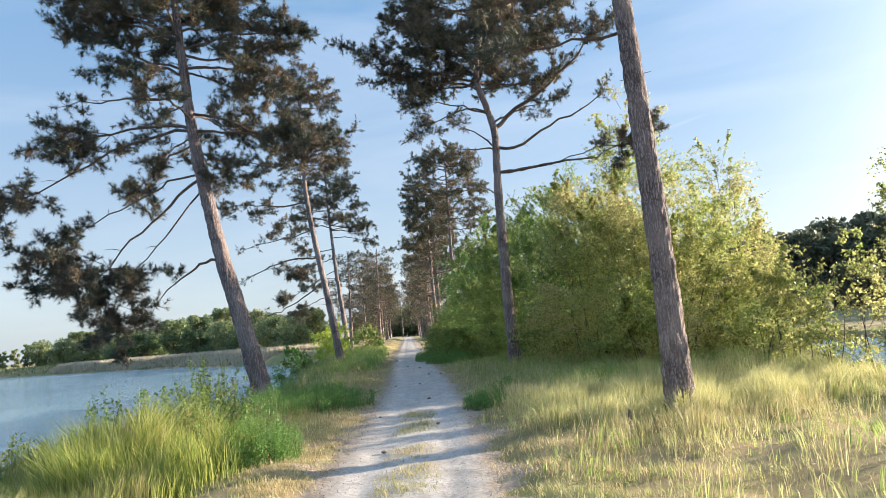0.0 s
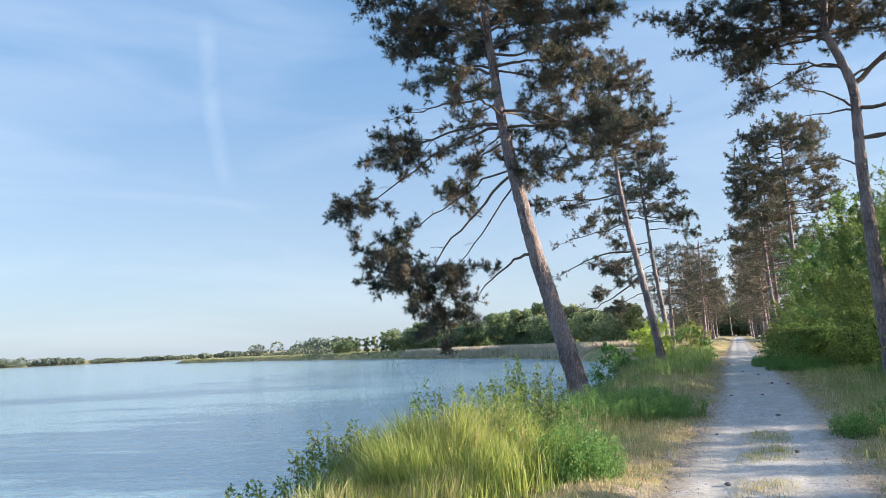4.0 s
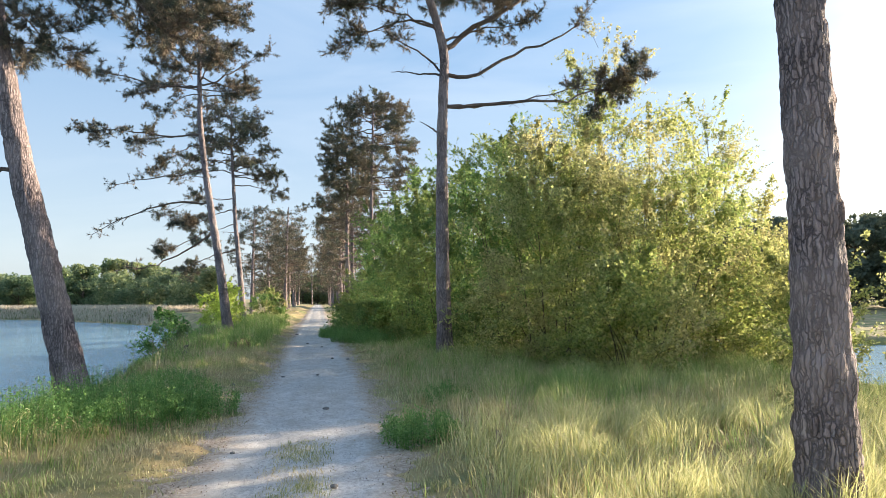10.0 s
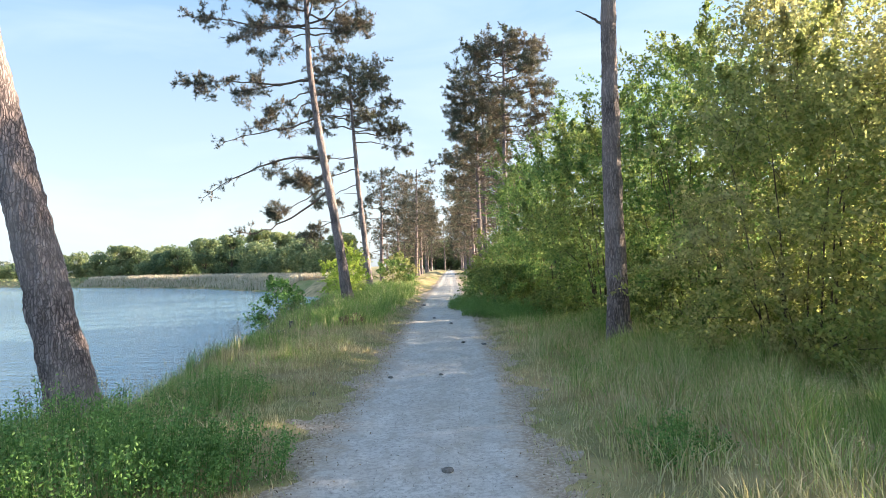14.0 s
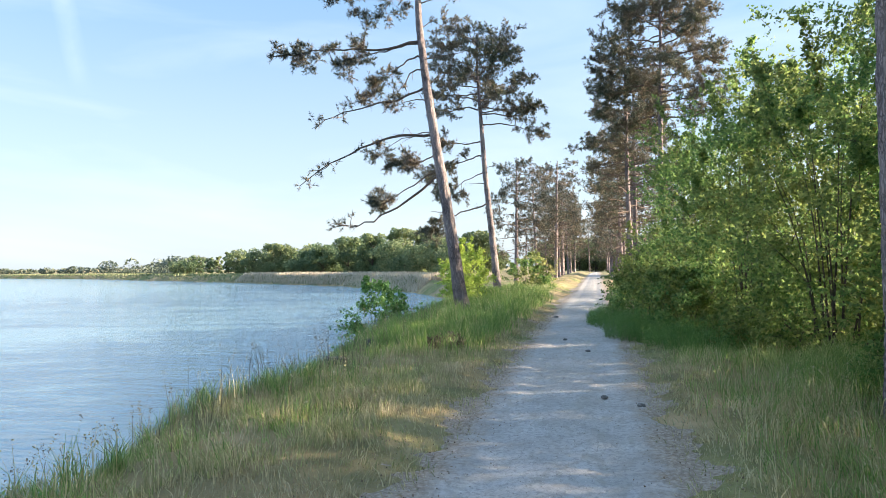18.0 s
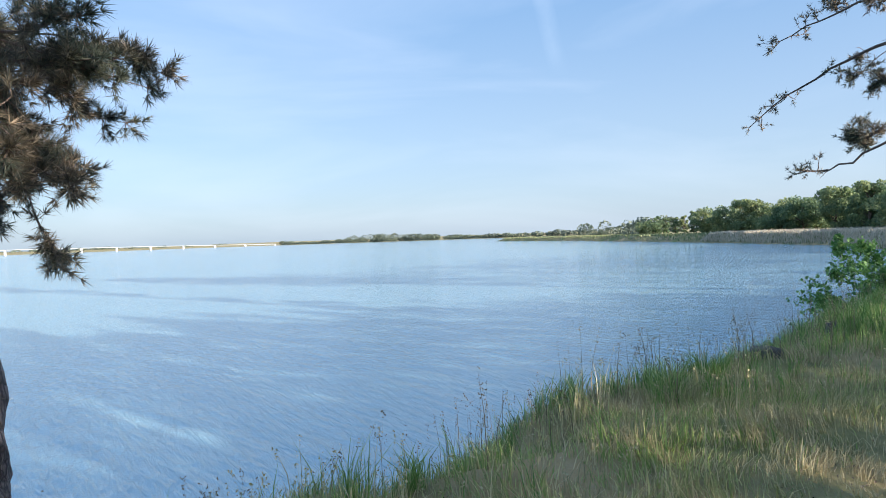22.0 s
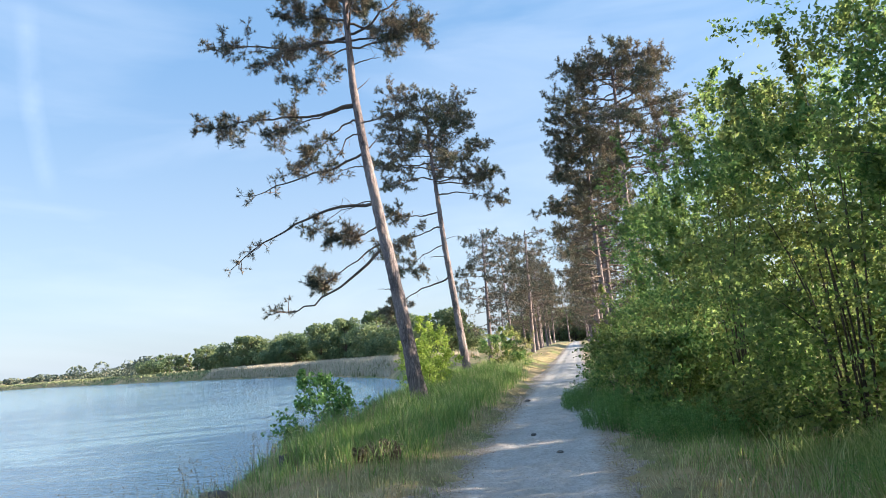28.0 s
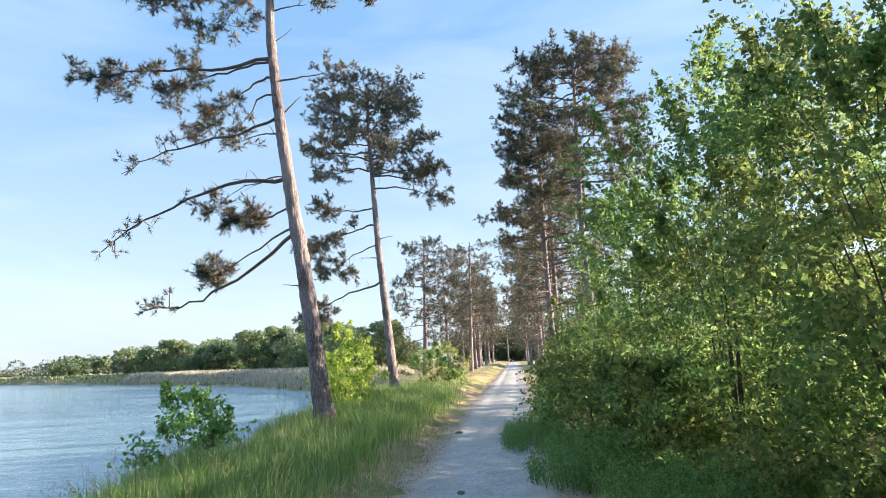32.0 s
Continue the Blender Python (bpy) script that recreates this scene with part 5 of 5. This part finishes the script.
reed_bed(9000, 63, 128, 236, 16, 0.6, REED_GREEN, "marsh_grass", "green marsh grass on the far spit", 0.12)


def broadleaf(label, h, spread, seed, n_leaf=4000, mat=FAR_LEAF):
    """A far deciduous tree, leafy to near the ground: trunk and a lumpy crown of leaf sprays."""
    g = np.random.default_rng(seed)
    tree = thing("broadleaf_tree", label, "tree", (0, 0, 0), "trees of the shore wood")
    wood, spots = [tube(smooth_line([(0, 0, -0.5), (0.1, 0, h * 0.4), (0, 0.1, h * 0.85)], 9), np.linspace(0.022 * h, 0.03, 9), 7)], []
    for k in range(22):
        a, z, r = g.uniform(0, 2 * np.pi), g.uniform(0.12, 0.95), g.uniform(0.25, 1.0) ** 0.6
        w = spread * math.sqrt(max(0.05, 1 - ((z - 0.42) / 0.6) ** 2)) * r
        c = np.array([math.cos(a) * w, math.sin(a) * w, z * h])
        wood.append(tube(smooth_line([(0, 0, max(0.1, z - 0.25) * h), c * 0.6 + np.array([0, 0, 0.3 * z * h]), c], 5), np.linspace(0.09, 0.02, 5), 4))
        q = g.normal(0, 1, (n_leaf // 22, 3))
        q /= np.linalg.norm(q, axis=1, keepdims=True)
        spots.append(c + q * (g.uniform(0.2, 1, (len(q), 1)) ** 0.4) * spread * g.uniform(0.26, 0.48) * np.array([1, 1, 0.8]))
    v, f = join(wood)
    part("trunk", mesh_of("trunk", v, f, TWIG, True), tree)
    pts = np.concatenate(spots)
    part("crown", mesh_of("crown", *leaves(pts[pts[:, 2] > 0.1], g, 0.54), mat), tree, kind="stuff")
    return tree


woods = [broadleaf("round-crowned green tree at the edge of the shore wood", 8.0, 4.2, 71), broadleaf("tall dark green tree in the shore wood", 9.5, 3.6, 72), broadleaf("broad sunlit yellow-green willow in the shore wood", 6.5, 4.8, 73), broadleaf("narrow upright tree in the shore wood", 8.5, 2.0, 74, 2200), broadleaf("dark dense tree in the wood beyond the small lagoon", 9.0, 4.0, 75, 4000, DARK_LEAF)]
gw = np.random.default_rng(9)
spots_w = []
for b in np.arange(13.0, 39.5, 0.72):   # the wood behind the reeds, by bearing to the left of the path
    d = np.interp(b, [12, 20, 28, 34, 39], [112, 122, 140, 168, 205]) + gw.uniform(-4, 12)
    spots_w.append((-0.6 - d * math.sin(radians(b)), 17.5 + d * math.cos(radians(b)), 3 if 35 < b < 38.6 else int(gw.integers(3)), gw.uniform(0.5, 0.9) * np.interp(b, [12, 22, 31, 39], [1.05, 0.95, 1.05, 0.9])))
for b in np.arange(14.0, 33, 1.6):
    d = np.interp(b, [12, 20, 28, 34], [140, 150, 170, 200])
    spots_w.append((-0.6 - d * math.sin(radians(b)), 17.5 + d * math.cos(radians(b)), int(gw.integers(3)), gw.uniform(0.82, 1.08)))
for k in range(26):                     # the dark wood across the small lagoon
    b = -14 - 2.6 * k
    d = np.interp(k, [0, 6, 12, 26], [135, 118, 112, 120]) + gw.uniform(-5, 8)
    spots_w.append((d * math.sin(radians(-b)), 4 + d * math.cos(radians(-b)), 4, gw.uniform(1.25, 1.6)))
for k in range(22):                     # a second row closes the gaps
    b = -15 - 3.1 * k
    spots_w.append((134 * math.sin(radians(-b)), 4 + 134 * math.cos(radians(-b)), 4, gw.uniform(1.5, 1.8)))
for k in range(16):                     # the end of the avenue
    spots_w.append((-24 + 2.6 * k + gw.uniform(-1, 1), 182 + gw.uniform(0, 14), int(gw.integers(3)), gw.uniform(0.8, 1.1)))
for k in range(9):                      # trees behind the pines on the land side
    spots_w.append((-17 - 2.5 * k + gw.uniform(-1, 1), 88 + 3 * k + gw.uniform(-3, 3), int(gw.integers(3)), gw.uniform(0.55, 0.75)))
used_w = set()
for x, y, k, s in spots_w:
    at = Matrix.LocRotScale((x, y, float(land(x, y)) - 0.1), Euler((0, 0, gw.uniform(0, 6.28))), None)
    if k in used_w:
        o = copy_thing(woods[k], at)
    else:
        used_w.add(k)
        o = woods[k]
        o.matrix_basis = at
    o.scale = (s, s, s * gw.uniform(0.92, 1.06))


def tree_belt(name, label, points, n, h, w, leaf, seed, mat=FAR_HAZY):
    """Far trees too small to pick apart: lumpy clumps of leaf sprays along a line."""
    g = np.random.default_rng(seed)
    p = np.asarray(points, float)
    s = np.concatenate([[0], np.cumsum(np.hypot(*np.diff(p, axis=0).T))])
    k = int(s[-1] / (w * 0.7))
    q = np.sort(g.uniform(0, s[-1], k))
    hh = h * g.uniform(0.45, 1.15, k) * (0.75 + 0.35 * np.sin(q / (w * 9)))
    c = np.stack([np.interp(q, s, p[:, 0]), np.interp(q, s, p[:, 1]) + g.uniform(-w, w, k)], -1)
    i = g.integers(0, k, n)
    d = g.normal(0, 1, (n, 3))
    d /= np.linalg.norm(d, axis=1, keepdims=True)
    pos = np.stack([c[i, 0] + d[:, 0] * w * 0.6, c[i, 1] + d[:, 1] * w * 0.6, -0.6 + hh[i] * (0.5 + 0.5 * d[:, 2])], -1)
    return tagged(new(name, mesh_of(name, *leaves(pos, g, leaf), mat)), label, "trees", kind="stuff")


tree_belt("far_scrub", "low scrub on the far spit", [(-150, 205), (-215, 255), (-300, 330)], 5000, 4.0, 5, 0.9, 81)
tree_belt("far_wood", "hazy wooded shore far across the lagoon", [(-330, 480), (-520, 640), (-900, 665), (-1400, 680), (-1895, 690)], 18000, 15, 14, 3.2, 82)
tree_belt("far_coast", "thin wooded coast at the horizon", [(-3200, 900), (-3250, 0), (-3300, -900)], 5000, 16, 40, 9, 83)
tree_belt("land_wood", "woods behind the land side of the causeway", [(-60, 250), (60, 230), (150, 160), (190, 60), (200, -80)], 9000, 14, 9, 1.6, 84)


# ---- the long bridge ----
def beam(a, b, w, z0, z1):
    a, b = np.array(a, float), np.array(b, float)
    d = (b - a) / np.linalg.norm(b - a)
    n = np.array([-d[1], d[0]]) * w / 2
    c = [a - n, a + n, b + n, b - n]
    lo, hi = (z0, z1)
    v = [(*p, z) for zz in (0, 1) for p, z in zip(c, [(lo, hi)[zz][0], (lo, hi)[zz][0], (lo, hi)[zz][1], (lo, hi)[zz][1]])]
    return np.array(v), np.array([[0, 3, 2, 1], [4, 5, 6, 7], [0, 1, 5, 4], [1, 2, 6, 5], [2, 3, 7, 6], [3, 0, 4, 7]])


bridge = thing("bridge", "long low white concrete road bridge far across the lagoon", "bridge", (0, 0, 0))


def on_bridge(b):
    d = np.interp(b, [70, 72, 89, 110], [1720, 1700, 1500, 1450])
    return (-0.6 - d * math.sin(radians(b)), 17.5 + d * math.cos(radians(b)))


def deck_z(b):
    return np.interp(b, [70, 72, 80, 89, 98, 110], [2.5, 3.4, 7.6, 10.2, 10.4, 8.0])


stops = np.arange(71.2, 109, 2.45)
for b0, b1 in zip(stops[:-1], stops[1:]):
    z0, z1 = deck_z(b0), deck_z(b1)
    part("deck", mesh_of("deck", *beam(on_bridge(b0), on_bridge(b1), 9, (z0 - 0.8, z1 - 0.8), (z0 + 0.3, z1 + 0.3)), CONCRETE), bridge)
    x, y = on_bridge(b0)
    part("pier", mesh_of("pier", *beam((x, y - 2.2), (x, y + 2.2), 4.2, (-4, -4), (z0 - 0.8, z0 - 0.8)), CONCRETE), bridge)


# ---- vapour trails ----
def contrail(points, width, label):
    """A thin strip of cloud far up: bearing to the left and elevation in degrees, 3,600 m off."""
    n = 40
    t = np.linspace(0, 1, n)
    b = np.radians(np.interp(t, np.linspace(0, 1, len(points)), [p[0] for p in points]))
    e = np.radians(np.interp(t, np.linspace(0, 1, len(points)), [p[1] for p in points]))
    mid = 3600 * np.stack([-np.sin(b) * np.cos(e), np.cos(b) * np.cos(e), np.sin(e)], -1)
    along = np.gradient(mid, axis=0)
    side = np.cross(mid, along)
    side /= np.linalg.norm(side, axis=1, keepdims=True)
    rows = np.stack([mid + side * width * k for k in (-1, -0.4, 0, 0.4, 1)], 1)
    i, j = np.meshgrid(np.arange(n - 1), np.arange(4), indexing="ij")
    k = i * 5 + j
    me = mesh_of("contrail", rows.reshape(-1, 3), np.stack([k, k + 1, k + 6, k + 5], -1).reshape(-1, 4), CONTRAIL)
    thick = np.outer(np.sin(np.pi * np.clip(t, 0.02, 0.98)) ** 0.7, [0, 0.5, 0.7, 0.5, 0]) * 0.2
    me.attributes.new("thick", "FLOAT", "POINT").data.foreach_set("value", thick.astype(np.float32).ravel())
    ob = new("contrail", me)
    ob.visible_shadow = False
    return tagged(ob, label, "contrail", kind="structure")


contrail([(47.6, 28), (47.0, 20), (45.6, 13.5)], 55, "faint broad vapour trail over the lagoon")
contrail([(-19.2, 14.6), (-24.3, 15.6)], 9, "thin white vapour trail in the blue sky")
